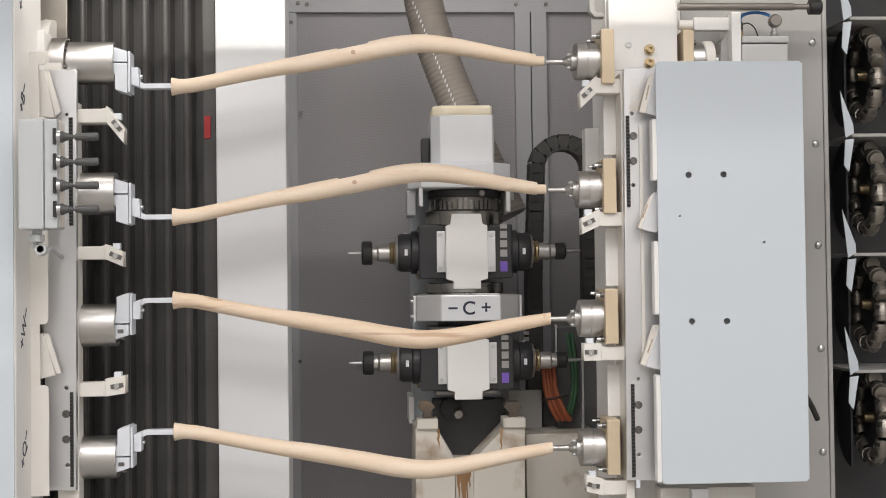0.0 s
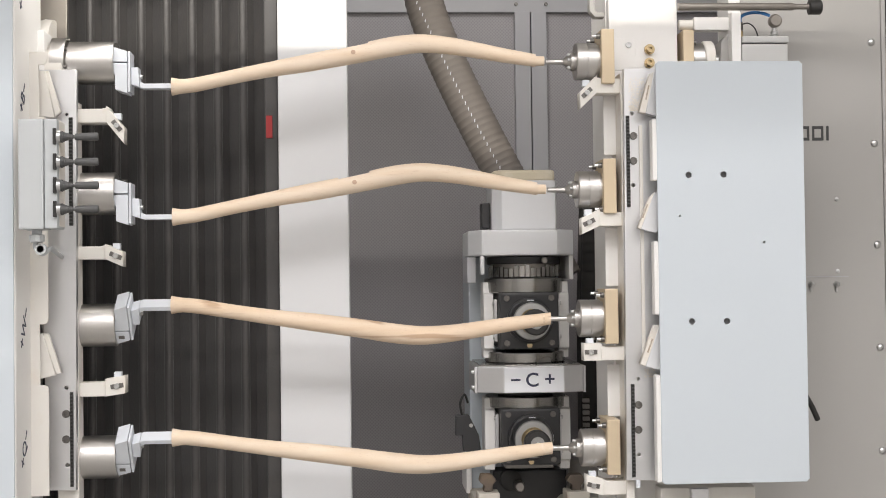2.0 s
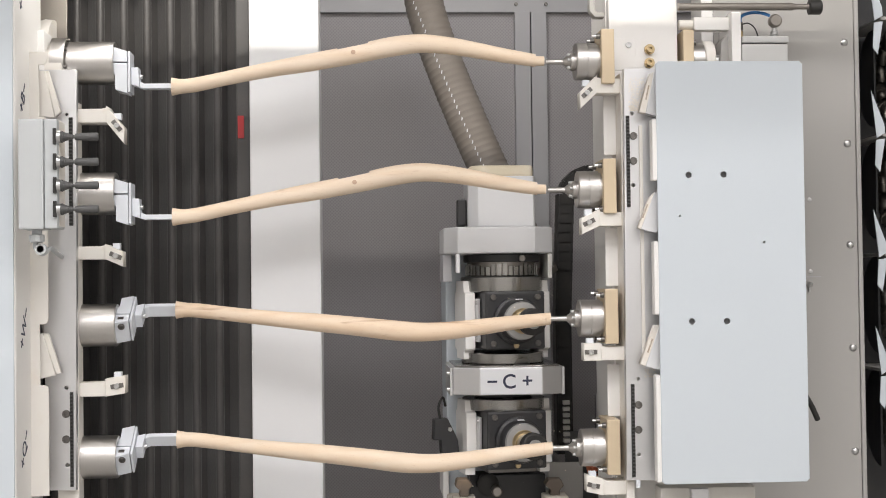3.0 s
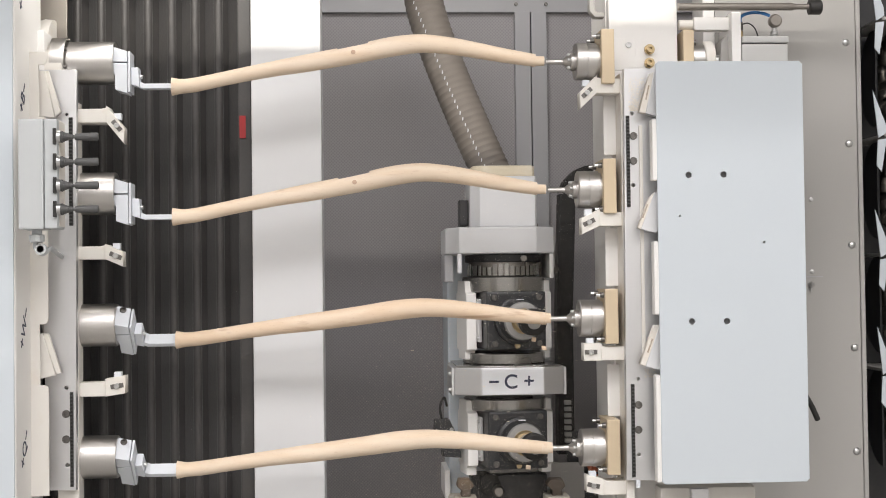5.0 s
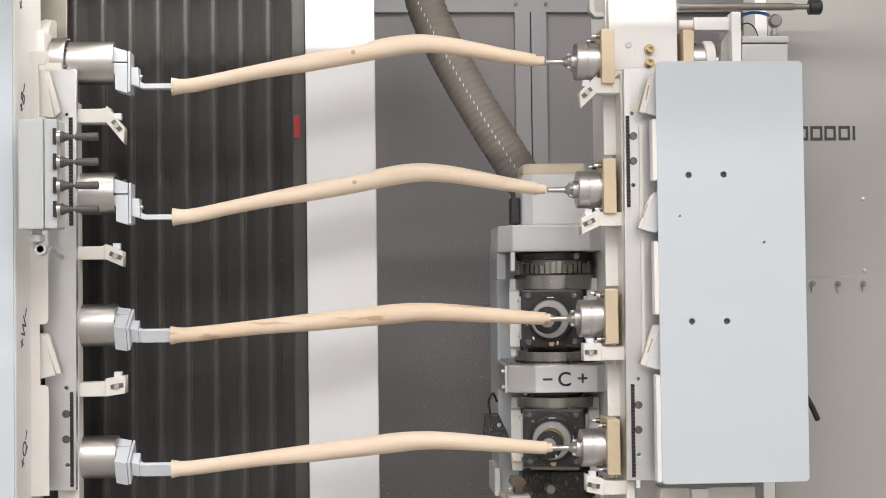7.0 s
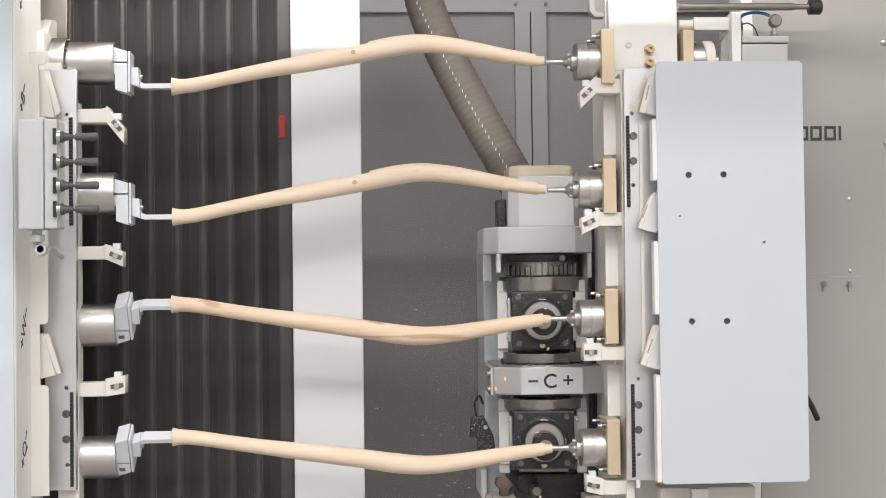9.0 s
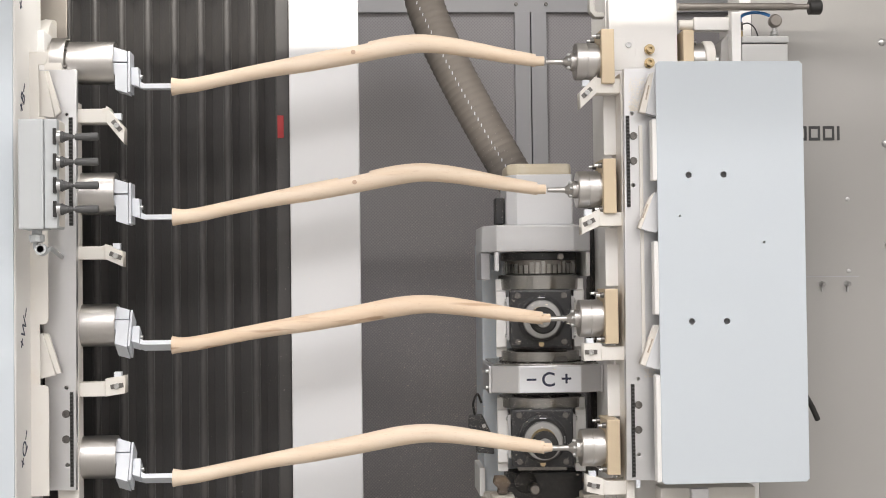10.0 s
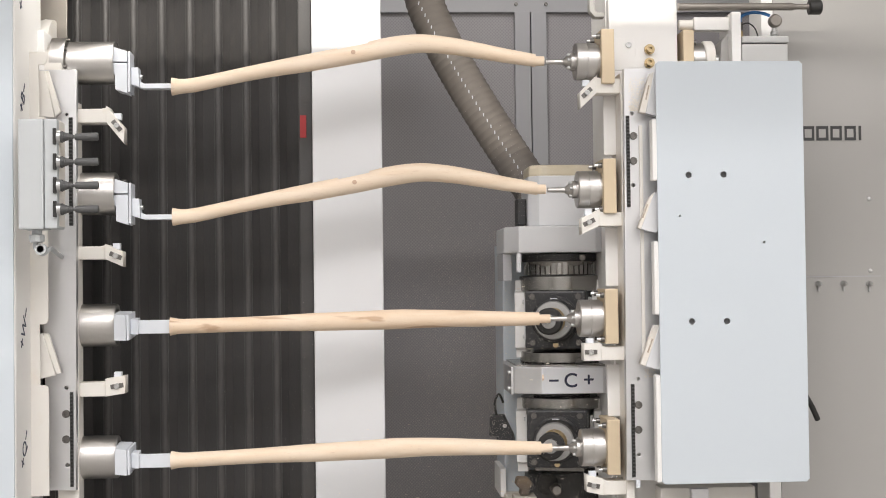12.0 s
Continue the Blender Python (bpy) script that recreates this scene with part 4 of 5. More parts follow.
ring("gear_drum", ZA["gear"], ZA["house"] - 0.001, 0.084, OILED)
ring("gear_skirt", ZA["gear"] + 0.034, ZA["house"] - 0.0015, 0.0935, BLACKPAINT)
for k in range(40):
    rnd = random.Random(40 + k)
    a = k * math.tau / 40
    c, s_ = math.cos(a), math.sin(a)
    bm = boxed(-0.0052, 0.0052, -0.003, 0.003, ZA["gear"] + 0.001, ZA["gear"] + 0.022 + 0.011 * rnd.random(), bevel=0.001)
    bm.transform(at(HX + 0.0865 * c, HY + 0.0865 * s_, 0, Matrix.Rotation(a + math.pi / 2, 4, "Z")))
    part("gear_tooth", bm, STEEL_V, head)
part("grease_nipple", screw(HX + 0.042, HY - 0.0855, ZA["house"] - 0.012, 0.008, 0.006), OILED, head)
ring("clamp_ring", ZA["ring"], ZA["gear"] - 0.001, 0.101, STEEL_V)
ring("lower_ring", ZA["label_top"] + 0.004, ZA["low_ring"], 0.101, STEEL_V)
ring("third_ring", ZA["ring3b"], ZA["ring3"], 0.101, STEEL_V)
ring("dark_neck", ZA["ring3"] + 0.001, ZA["label_bot"] - 0.0005, 0.07, BLACKPAINT)
lx0, lx1 = 0.3357, 0.4843
part("arm_block", plan(bmesh.new(), [(lx0, 0.152), (lx1, 0.152), (lx1 + 0.05, 0.175), (lx1 + 0.05, 0.44), (lx0 - 0.062, 0.44), (lx0 - 0.062, 0.185)], ZA["label_bot"], ZA["label_top"], 0.003), ALU, head, "brushed aluminium arm block")
for xe, ye in ((lx0 - 0.068, 0.22), (lx1 + 0.0505, 0.21)):
    part("end_plate", boxed(xe, xe + 0.006, ye - 0.032, ye + 0.14, ZA["label_bot"] - 0.002, ZA["label_top"] - 0.002, bevel=0.001), ALU, head)
    for dz in (0.012, 0.05):
        part("end_bolt", turned([(-0.004, 0.005), (0.0, 0.0058), (0.010, 0.0058), (0.010, 0.001)], at(xe - 0.003, ye - 0.018, ZA["label_bot"] + dz), 12), CHROME, head)
part("arm_lid", plan(bmesh.new(), [(lx0 + 0.002, 0.156), (lx1 - 0.002, 0.156), (lx1 + 0.044, 0.178), (lx1 + 0.044, 0.43), (lx0 - 0.056, 0.43), (lx0 - 0.056, 0.188)], ZA["label_top"] + 0.0003, ZA["label_top"] + 0.0035, 0.001), STEEL_V, head)
part("label", boxed(lx0 + 0.002, lx1 - 0.002, 0.1505, 0.152, ZA["label_bot"] + 0.002, ZA["label_top"] - 0.004, bevel=0.0003), PAPER, head, "white axis label")
words("\u2212", 0.046, at(0.3651, 0.1502, 1.1373, FACE_FRONT), INK, head, bold=0.0006)
words("C", 0.047, at(0.4052, 0.1502, 1.1380, FACE_FRONT), INK, head, bold=0.0006)
words("+", 0.046, at(0.4481, 0.1502, 1.1386, FACE_FRONT), INK, head, bold=0.0006)
part("ram", boxed(0.2735, 0.5114, 0.42, 0.62, 0.8373, 1.4709, bevel=0.004), PANEL, head)
part("ram_edge", boxed(0.2604, 0.2748, 0.40, 0.56, 0.8291, 0.9004, bevel=0.002), WHITE, head)

# cast foot with a dark chute between its cheeks
fy = 0.20
part("foot_cheek", prism(bmesh.new(), [(0.2657, 0.5244), (0.2695, 0.8400), (0.3222, 0.8390), (0.3697, 0.7558), (0.3667, 0.5220)], fy, fy + 0.26, 0.004), RUSTY, head)
part("foot_cheek", prism(bmesh.new(), [(0.4123, 0.5209), (0.4154, 0.7549), (0.4952, 0.8358), (0.5483, 0.8348), (0.5439, 0.5177)], fy, fy + 0.26, 0.004), RUSTY, head)
part("foot_front", prism(bmesh.new(), [(0.3674, 0.02), (0.3703, 0.7543), (0.4146, 0.7534), (0.4116, 0.02)], fy + 0.002, fy + 0.25, 0.002), RUSTY, head)
def rust_run(x, top, length, width, seed):
    """A run of rust that narrows and wavers on its way down."""
    rnd = random.Random(seed)
    n = 9
    left, right = [], []
    for k in range(n):
        u = k / (n - 1)
        w = width * (1 - u) ** 0.7 * rnd.uniform(0.7, 1.15) + 0.0006
        mid = x + 0.004 * rnd.uniform(-1, 1) * u
        left.append((mid - w / 2, top - length * u))
        right.append((mid + w / 2, top - length * u))
    return prism(bmesh.new(), right + left[::-1], fy - 0.0012, fy + 0.001, 0)


for k, (x, w, h) in enumerate(((0.377, 0.013, 0.10), (0.390, 0.020, 0.15), (0.404, 0.012, 0.07), (0.3985, 0.006, 0.17), (0.327, 0.007, 0.05), (0.487, 0.008, 0.06))):
    part("rust_run", rust_run(x, 0.7545 if 0.37 < x < 0.415 else 0.8345, h, w, 60 + k), RUST, head)
part("chute", boxed(0.3218, 0.5105, fy + 0.12, fy + 0.2, 0.7269, 0.8971, bevel=0.003), BLACKPAINT, head)
part("foot_lug", boxed(0.2738, 0.3266, fy - 0.01, fy + 0.06, 0.8354, 0.8609, bevel=0.003), RUSTY, head)
part("foot_lug", boxed(0.4910, 0.5485, fy - 0.01, fy + 0.06, 0.8354, 0.8609, bevel=0.003), RUSTY, head)
part("clamp_jaw", prism(bmesh.new(), [(0.2882, 0.8624), (0.3110, 0.8620), (0.3112, 0.8776), (0.3213, 0.8888), (0.3087, 0.9032), (0.2830, 0.9037), (0.2786, 0.8867), (0.2912, 0.8751)], fy + 0.01, fy + 0.05, 0.003), GRIME, head)
part("clamp_jaw", prism(bmesh.new(), [(0.5070, 0.8584), (0.5314, 0.8580), (0.5302, 0.8722), (0.5404, 0.8835), (0.5334, 0.8993), (0.5033, 0.8998), (0.4945, 0.8857), (0.5086, 0.8726)], fy + 0.01, fy + 0.05, 0.003), GRIME, head)
part("pin_end", turned([(0, 0.013), (0.03, 0.013), (0.034, 0.010), (0.034, 0.001)], at(0.3839, fy + 0.09, 0.8649, Matrix.Rotation(radians(-90), 4, "Z")), 24), OILED, head)
part("coupling", turned([(0, 0.027), (0.02, 0.027), (0.024, 0.02), (0.024, 0.001)], at(0.3655, fy + 0.118, 0.8766, Matrix.Rotation(radians(-90), 4, "Z")), 28), BLACK, head)
part("side_shelf", boxed(0.5590, 0.7493, 0.28, 0.5, 0.4998, 0.8087, bevel=0.003), RUSTY, head)
part("junction_box", boxed(0.6596, 0.7329, 0.40, 0.46, 0.7981, 1.0795, bevel=0.003), SMOKE, head)
part("grey_plate", boxed(0.5307, 0.6194, 0.42, 0.425, 0.7958, 0.9113, bevel=0.001), GREYPAINT, head)
part("dark_plate", boxed(0.5825, 0.7443, 0.47, 0.475, 0.7902, 0.9844, bevel=0.001), SMOKE, head)
for k in range(7):
    zc = 1.0662 - 0.016 * k
    part("connector", boxed(0.5668, 0.5835, 0.385, 0.40, zc - 0.005, zc + 0.005, bevel=0.001), GREYPAINT, head)
part("box_edge", boxed(0.7221, 0.7282, 0.375, 0.40, 0.8003, 0.9898, bevel=0.001), ALU, head)
part("box_edge", boxed(0.6522, 0.6567, 0.375, 0.40, 0.9747, 1.0877, bevel=0.001), ALU, head)
for k, (u0, u1, w) in enumerate(((0.0, 0.018, 0.004), (0.010, 0.032, 0.0), (0.018, 0.045, 0.006), (0.026, 0.050, -0.004))):
    x, z = 0.6174, 0.9690
    part("power_cable", tube([(x + u0, 0.36 + w, z + 0.02), (x + u0 + 0.004, 0.355 + w, z - 0.05), (x + (u0 + u1) / 2 + 0.01, 0.352 + w, z - 0.10), (x + u1 + 0.02, 0.36 + w, z - 0.135)], 0.0062), ORANGE, head)
for k in range(2):
    x, z = 0.6837, 1.0650
    part("earth_cable", tube([(x + 0.012 * k, 0.37, z), (x + 0.01 + 0.01 * k, 0.368, z - 0.08), (x + 0.013 + 0.008 * k, 0.366, z - 0.15), (x - 0.002 + 0.01 * k, 0.37, z - 0.215)], 0.0055), GREEN, head)
part("cable_tie", tube([(0.6152, 0.345, 0.8906), (0.6499, 0.342, 0.8960), (0.6800, 0.346, 0.9014)], 0.0025, 8), BLACK, head)


def spindle_unit(z, lower):
    """One turning unit: a black motor block with two noses, white covers on its flanks."""
    hz = 0.069
    block = part("spindle_block", boxed(HX - 0.073, HX + 0.073, HY - 0.12, HY + 0.12, z - hz, z + hz, bevel=0.005), BLACKPAINT, head, "black spindle motor block")

    def sub(name, bm, mat):
        return part(name, bm, mat, block)
    for sx in (-1, 1):
        # cross-shaped cover: tall tongue with two side tabs
        y0, y1, t0_, t1_ = -0.053, 0.053, -0.075, 0.075
        tall, tab = (0.095 if not lower else 0.09), 0.052
        pts = [(y0 + 0.018, -tall), (y1 - 0.018, -tall), (y1 - 0.018, -tall + 0.02), (y1, -tall + 0.025), (y1, tall - 0.03), (y1 - 0.012, tall - 0.026), (y1 - 0.016, tall), (y0 + 0.016, tall), (y0 + 0.012, tall - 0.026), (y0, tall - 0.03), (y0, -tall + 0.025), (y0 + 0.018, -tall + 0.02)]
        bm = prism(bmesh.new(), pts, -0.0125, 0.0125, 0.002)
        bm.transform(at(HX + sx * 0.0945, HY, z, Matrix.Rotation(radians(90), 4, "Z")))
        sub("flank_cover", bm, WHITE)
        bm = boxed(HX + sx * 0.078 - 0.0035, HX + sx * 0.078 + 0.0035, HY + t0_, HY + t1_, z - tab, z + tab, bevel=0.001)
        sub("cover_tab", bm, ALU)
        for dy in (-0.066, 0.066):
            for dz in (-0.042, 0.042):
                sub("tab_screw", screw(HX + sx * 0.0815, HY + dy, z + dz, 0.005, 0.004, (sx, 0, 0)), CHROME)
    # rating sticker beside the cover: pale bars and a violet patch
    for k in range(4):
        sub("sticker_bar", boxed(HX + 0.0732, HX + 0.0738, HY + 0.088, HY + 0.106, z + 0.058 - 0.024 * k, z + 0.076 - 0.024 * k - (0 if k else 0.006), bevel=0), GREYPAINT)
    sub("violet_sticker", boxed(HX + 0.0732, HX + 0.0739, HY + 0.088, HY + 0.106, z - 0.052, z - 0.026, bevel=0), VIOLET)
    for dx in (-0.055, 0.055):
        for dz in (-0.055, 0.055):
            sub("corner_screw", screw(HX + dx, HY - 0.12, z + dz, 0.0075, 0.004), GUNMETAL)
    sub("grease_plug", turned([(0, 0.007), (0.006, 0.007), (0.006, 0.0005)], at(HX, HY - 0.12, z - 0.06, Matrix.Rotation(radians(-90), 4, "Z")), 6), BRASS)
    for s, rc, long in ((-1, 0.031, 0.035), (1, 0.022, 0.04)):
        m = at(HX, HY, z, Matrix.Rotation(radians(-90 if s < 0 else 90), 4, "Z"))
        sub("nose_cap", turned([(0.118, 0.056), (0.136, 0.056), (0.14, 0.050), (0.165, 0.050), (0.172, 0.046), (0.176, 0.034), (0.176, 0.001)], m, 48), BLACKPAINT)
        sub("nose_face", turned([(0.1725, 0.0455), (0.1775, 0.043), (0.1785, 0.031), (0.1785, 0.001)], m, 48), NOSEGREY)
        sub("gold_ring", turned([(0.176, 0.029), (0.181, 0.030), (0.186, 0.027), (0.191, 0.029), (0.194, 0.027), (0.194, 0.001)], m, 36), BRASS)
        sub("nose_sleeve", turned([(0.194, 0.0225), (0.222, 0.0225), (0.226, 0.019), (0.240, 0.019), (0.240, 0.001)], m, 36), STEEL)
        sub("collet_nut", turned([(0.238, rc - 0.003), (0.241, rc), (0.262, rc), (0.266, rc - 0.004), (0.266, 0.008), (0.262, 0.007), (0.262, 0.0005)], m, 36), BLACK)
        sub("nut_face", turned([(0.2655, 0.017), (0.2675, 0.0155), (0.2675, 0.001)], m, 28), NOSEGREY)
        sub("cutter", turned([(0.262, 0.0045), (0.266 + long * 0.5, 0.0045), (0.266 + long, 0.0032), (0.266 + long, 0.0005)], m, 16), CHROME)
        sub("nose_tag", boxed(HX - 0.008 if s < 0 else HX - 0.008, HX + 0.008, HY + s * 0.152 - 0.004, HY + s * 0.152 + 0.004, z + 0.0495, z + 0.0515, bevel=0), PAPER)
        bm = boxed(HX + 0.0495, HX + 0.0515, HY + s * 0.152 - 0.004, HY + s * 0.152 + 0.004, z - 0.008, z + 0.008, bevel=0)
        sub("nose_tag", bm, PAPER)
    if lower:
        x, y, zz = HX - 0.150, HY - 0.02, z + 0.025
        sub("sensor_arm", prism(bmesh.new(), [(x - 0.028, zz + 0.02), (x + 0.005, zz + 0.022), (x + 0.03, zz - 0.03), (x + 0.035, zz - 0.075), (x - 0.01, zz - 0.07), (x - 0.012, zz - 0.03), (x - 0.03, zz - 0.03)], y, y + 0.03, 0.003), BLACKPAINT)
        sub("sensor_cable", tube([(x - 0.012, y + 0.01, zz + 0.02), (x - 0.016, y + 0.008, zz + 0.05), (x - 0.005, y + 0.01, zz + 0.072), (x + 0.004, y + 0.02, zz + 0.05)], 0.003, 8), BLACK)
        sub("sensor_screw", screw(x + 0.01, y, zz - 0.005, 0.005, 0.004), CHROME)
        sub("bottom_plate", boxed(HX - 0.06, HX + 0.06, HY - 0.08, HY + 0.08, z - 0.082, z - hz - 0.0005, bevel=0.003), GUNMETAL)
    return block


blocks = [spindle_unit(1.2824, False), spindle_unit(0.9981, True)]

# ---- cable chain looping over beside the head ----
chain = thing("cable_chain", (0.6441, 0.66, 1.5109 + 0.085), "black plastic cable chain looped beside the head", "cable chain")
cx, cz, cr = 0.6908, 1.5109 + 0.085, 0.072
path = [(cx - cr - 0.012 * min(1, k / 12), cz - 0.026 * k, 0) for k in range(26, 0, -1)] + [(cx - cr * math.cos(a), cz + cr * math.sin(a), math.degrees(a)) for a in (0.0, 0.4, 0.8, 1.2, 1.6, 2.0, 2.4, 2.8, 3.14)] + [(cx + cr, cz - 0.026 * k, 180) for k in range(1, 16)]
for x, z, a in path:
    m = at(x, 0.66, z, Matrix.Rotation(radians(a), 4, "Y"))
    bm = boxed(-0.022, -0.018, -0.03, 0.03, -0.0165, 0.0165, bevel=0.002)
    box(bm, 0.018, 0.022, -0.03, 0.03, -0.0165, 0.0165, bevel=0.002)
    box(bm, -0.0178, 0.0178, -0.03, -0.026, -0.0155, 0.0155, bevel=0.001)
    box(bm, -0.0178, 0.0178, 0.026, 0.03, -0.010, 0.010, bevel=0.001)
    bm.transform(m)
    part("chain_link", bm, CHAINBLACK, chain)

# ---- suction hose hanging from above to the back of the head, in ribs ----
RIBS = 50
RIB = [(-0.0125, 0.0526), (-0.006, 0.0534), (-0.003, 0.0538), (-0.0012, 0.0546), (0.0012, 0.0546), (0.003, 0.0538), (0.006, 0.0534), (0.0125, 0.0526)]
hose = thing("suction_hose", (0.2, 0.7, 1.9), "brown translucent ribbed suction hose hanging to the head", "suction hose")
ribs = []
for k in range(RIBS):
    rib = part("hose_rib", turned(RIB, at(0.2, 0.7, 1.9), 32), HOSE, hose)
    bm = boxed(-0.0045, 0.0045, -0.0012, 0.0012, 0.0543, 0.0558, bevel=0)
    bm.transform(at(0.2, 0.7, 1.9) @ Matrix.Rotation(-0.12, 4, "X") @ Matrix.Rotation(-0.5, 4, "Z"))
    part("seam_clip", bm, PAPER, rib)
    ribs.append(rib)
HOSE_TOP = Vector((0.1703, 0.75, 2.2073))
HOSE_END = Vector((0.5371, 0.585, 1.3858))

# ---- switch box on the left post ----
sb = thing("switch_box", (-0.6475, -0.29, 1.4884), "grey plastic switch box with four rubber-booted toggle levers", "switch box")
part("lid", boxed(-0.6769, -0.6277, -0.33, -0.258, 1.4895, 1.7075, bevel=0.004), BOXGREY, sb)
part("body", boxed(-0.6268, -0.6015, -0.326, -0.258, 1.4906, 1.7075, bevel=0.003), BOXGREY, sb)
part("back_plate", boxed(-0.6103, -0.6004, -0.31, -0.258, 1.4952, 1.7067, bevel=0.003), CREAM, sb)
for v in (1.6724, 1.6226, 1.5757, 1.5288):
    xs = -0.6087
    m = at(xs, -0.318, v)
    part("switch_plate", boxed(xs + 0.0002, xs + 0.006, -0.334, -0.302, v - 0.016, v + 0.016, bevel=0.001), BLACK, sb)
    part("switch_ring", turned([(0.006, 0.0135), (0.012, 0.0125), (0.015, 0.010), (0.015, 0.001)], m, 28), CHROME, sb)
    part("rubber_boot", turned([(0.013, 0.0118), (0.0165, 0.0118), (0.017, 0.0100), (0.020, 0.0100), (0.0205, 0.0086), (0.0235, 0.0086), (0.024, 0.0074), (0.028, 0.0074), (0.0285, 0.0055), (0.034, 0.0052), (0.034, 0.001)], m, 28), SWITCH, sb)
    part("lever", turned([(0.033, 0.0035), (0.040, 0.0035), (0.041, 0.0062), (0.0445, 0.0072), (0.083, 0.0082), (0.086, 0.0070), (0.086, 0.001)], m, 24), SWITCH, sb)
part("cable_gland", turned([(0, 0.010), (-0.008, 0.010), (-0.009, 0.0145), (-0.022, 0.0145), (-0.024, 0.012), (-0.024, 0.001)], at(-0.6486, -0.295, 1.4884, ALONG_Z), 10), BOXGREY, sb)
part("cable", tube([(-0.6487, -0.295, 1.4694), (-0.6532, -0.29, 1.4559), (-0.6422, -0.28, 1.4424), (-0.6289, -0.27, 1.4523), (-0.6370, -0.2, 1.4502), (-0.6485, -0.077, 1.4398)], 0.0048), BOXGREY, sb)
part("cable_clip", turned([(-0.006, 0.0115), (0.006, 0.0115), (0.006, 0.007), (-0.006, 0.007)], at(-0.6421, -0.29, 1.4513, ALONG_Y), 20), BOXGREY, sb)

# ---- clamping gear on top of the right frame ----
gear = thing("clamp_cylinder", (0.9286, 0.06, 1.8790), "silver pneumatic cylinder with a bracket, fittings and blue hose", "pneumatic cylinder")
part("bracket_plate", boxed(0.8512, 0.8737, 0.03, 0.14, 1.8661, 1.9896, bevel=0.003), WHITE, gear)
part("bracket_foot", prism(bmesh.new(), [(0.8315, 1.8789), (0.8350, 1.9266), (0.8582, 1.9504), (0.8569, 1.8788)], 0.06, 0.12, 0.002), GREYPAINT, gear)
part("barrel", boxed(0.8744, 0.9822, 0.03, 0.11, 1.8501, 1.9158, bevel=0.003), SILVER, gear)
part("barrel_rib", boxed(0.8747, 0.9839, 0.026, 0.112, 1.9171, 1.9329, bevel=0.003), SILVER, gear)
part("fitting", turned([(0, 0.007), (0.007, 0.007), (0.009, 0.009), (0.016, 0.009), (0.018, 0.006), (0.024, 0.006)], at(0.9601, 0.06, 1.9329, ALONG_Z), 16), CHROME, gear)
part("fitting_elbow", turned([(-0.012, 0.008), (-0.009, 0.0145), (0.006, 0.0155), (0.011, 0.012), (0.011, 0.001)], at(0.9621, 0.06, 1.9737, Matrix.Rotation(radians(-90), 4, "Z")), 28), TUBESTEEL, gear)
part("fitting", turned([(0, 0.006), (0.016, 0.006), (0.016, 0.004)], at(0.8802, 0.06, 1.9343, ALONG_Z), 16), BRASS, gear)
part("fitting_nut", turned([(0, 0.0072), (0.018, 0.0072), (0.018, 0.003)], at(0.8792, 0.06, 1.9527, ALONG_Z), 12), GUNMETAL, gear)
part("air_hose", tube([(0.8795, 0.06, 1.9685), (0.8825, 0.06, 1.9843), (0.9039, 0.058, 1.9928), (0.9278, 0.056, 1.9922), (0.9490, 0.056, 1.9856)], 0.0038), BLUE, gear)
part("sensor_lead", tube([(0.8821, 0.055, 1.9646), (0.8968, 0.052, 1.9672), (0.9112, 0.05, 1.9553), (0.9189, 0.05, 1.9343)], 0.0016, 8), BLACK, gear)
guide = thing("guide_rod", (0.8614, 0.04, 2.0033), "dark steel guide rod with a black knob at its end", "rod")
part("rod", turned([(0.7294, 0.0088), (0.9968, 0.0088), (0.9995, 0.0075), (1.0048, 0.0065), (1.0368, 0.0065)], at(0, 0.04, 2.0033), 24), TUBESTEEL, guide)
part("knob", turned([(1.0355, 0.012), (1.0368, 0.0172), (1.0621, 0.0172), (1.0648, 0.015), (1.0648, 0.001)], at(0, 0.04, 2.0019), 40), BLACK, guide)
strut = thing("cross_strut", (0.7998, 0.06, 1.9666), "white painted cross strut with a collar", "strut")
part("collar", turned([(0.7374, 0.0115), (0.7692, 0.0125), (0.7692, 0.001)], at(0, 0.07, 1.9666), 28), CREAM, strut)
part("bar", boxed(0.7706, 0.8537, 0.055, 0.085, 1.9521, 1.9824, bevel=0.002), WHITE, strut)
tailp = thing("guide_plate", (0.7551, 0.06, 1.8811), "tan anodised guide plate with a steel roller", "plate")
part("plate", boxed(0.7408, 0.7659, 0.04, 0.12, 1.8664, 1.9503, bevel=0.002), TAN, tailp)
part("drum", turned([(0.767, 0.041), (0.793, 0.041), (0.7935, 0.039), (0.7935, 0.001)], at(0, 0.085, 1.885), 44), STEEL, tailp)
part("disc", turned([(0.794, 0.043), (0.796, 0.046), (0.814, 0.046), (0.818, 0.042), (0.818, 0.001)], at(0, 0.085, 1.885), 44), CREAM, tailp)
part("piston_rod", turned([(0.8183, 0.014), (0.852, 0.014), (0.852, 0.001)], at(0, 0.085, 1.885), 24), CHROME, tailp)
part("bolt", turned([(0.766, 0.0075), (0.774, 0.0075), (0.775, 0.006), (0.775, 0.001)], at(0, 0.062, 1.9235), 16), GUNMETAL, tailp)
foot = thing("lower_bracket", (0.7662, -0.05, 0.8662), "cream machined bracket under the front cover", "bracket")
part("bar", boxed(0.6495, 0.8617, -0.06, 0.0, 0.8665, 0.9139, bevel=0.002), CREAM, foot)
part("block", boxed(0.7131, 0.7509, -0.085, -0.061, 0.8699, 0.9146, bevel=0.002), ALU, foot)
part("rod", boxed(0.5924, 0.6012, -0.075, -0.07, 0.9178, 0.9351, bevel=0.001), PLASTIC, foot)


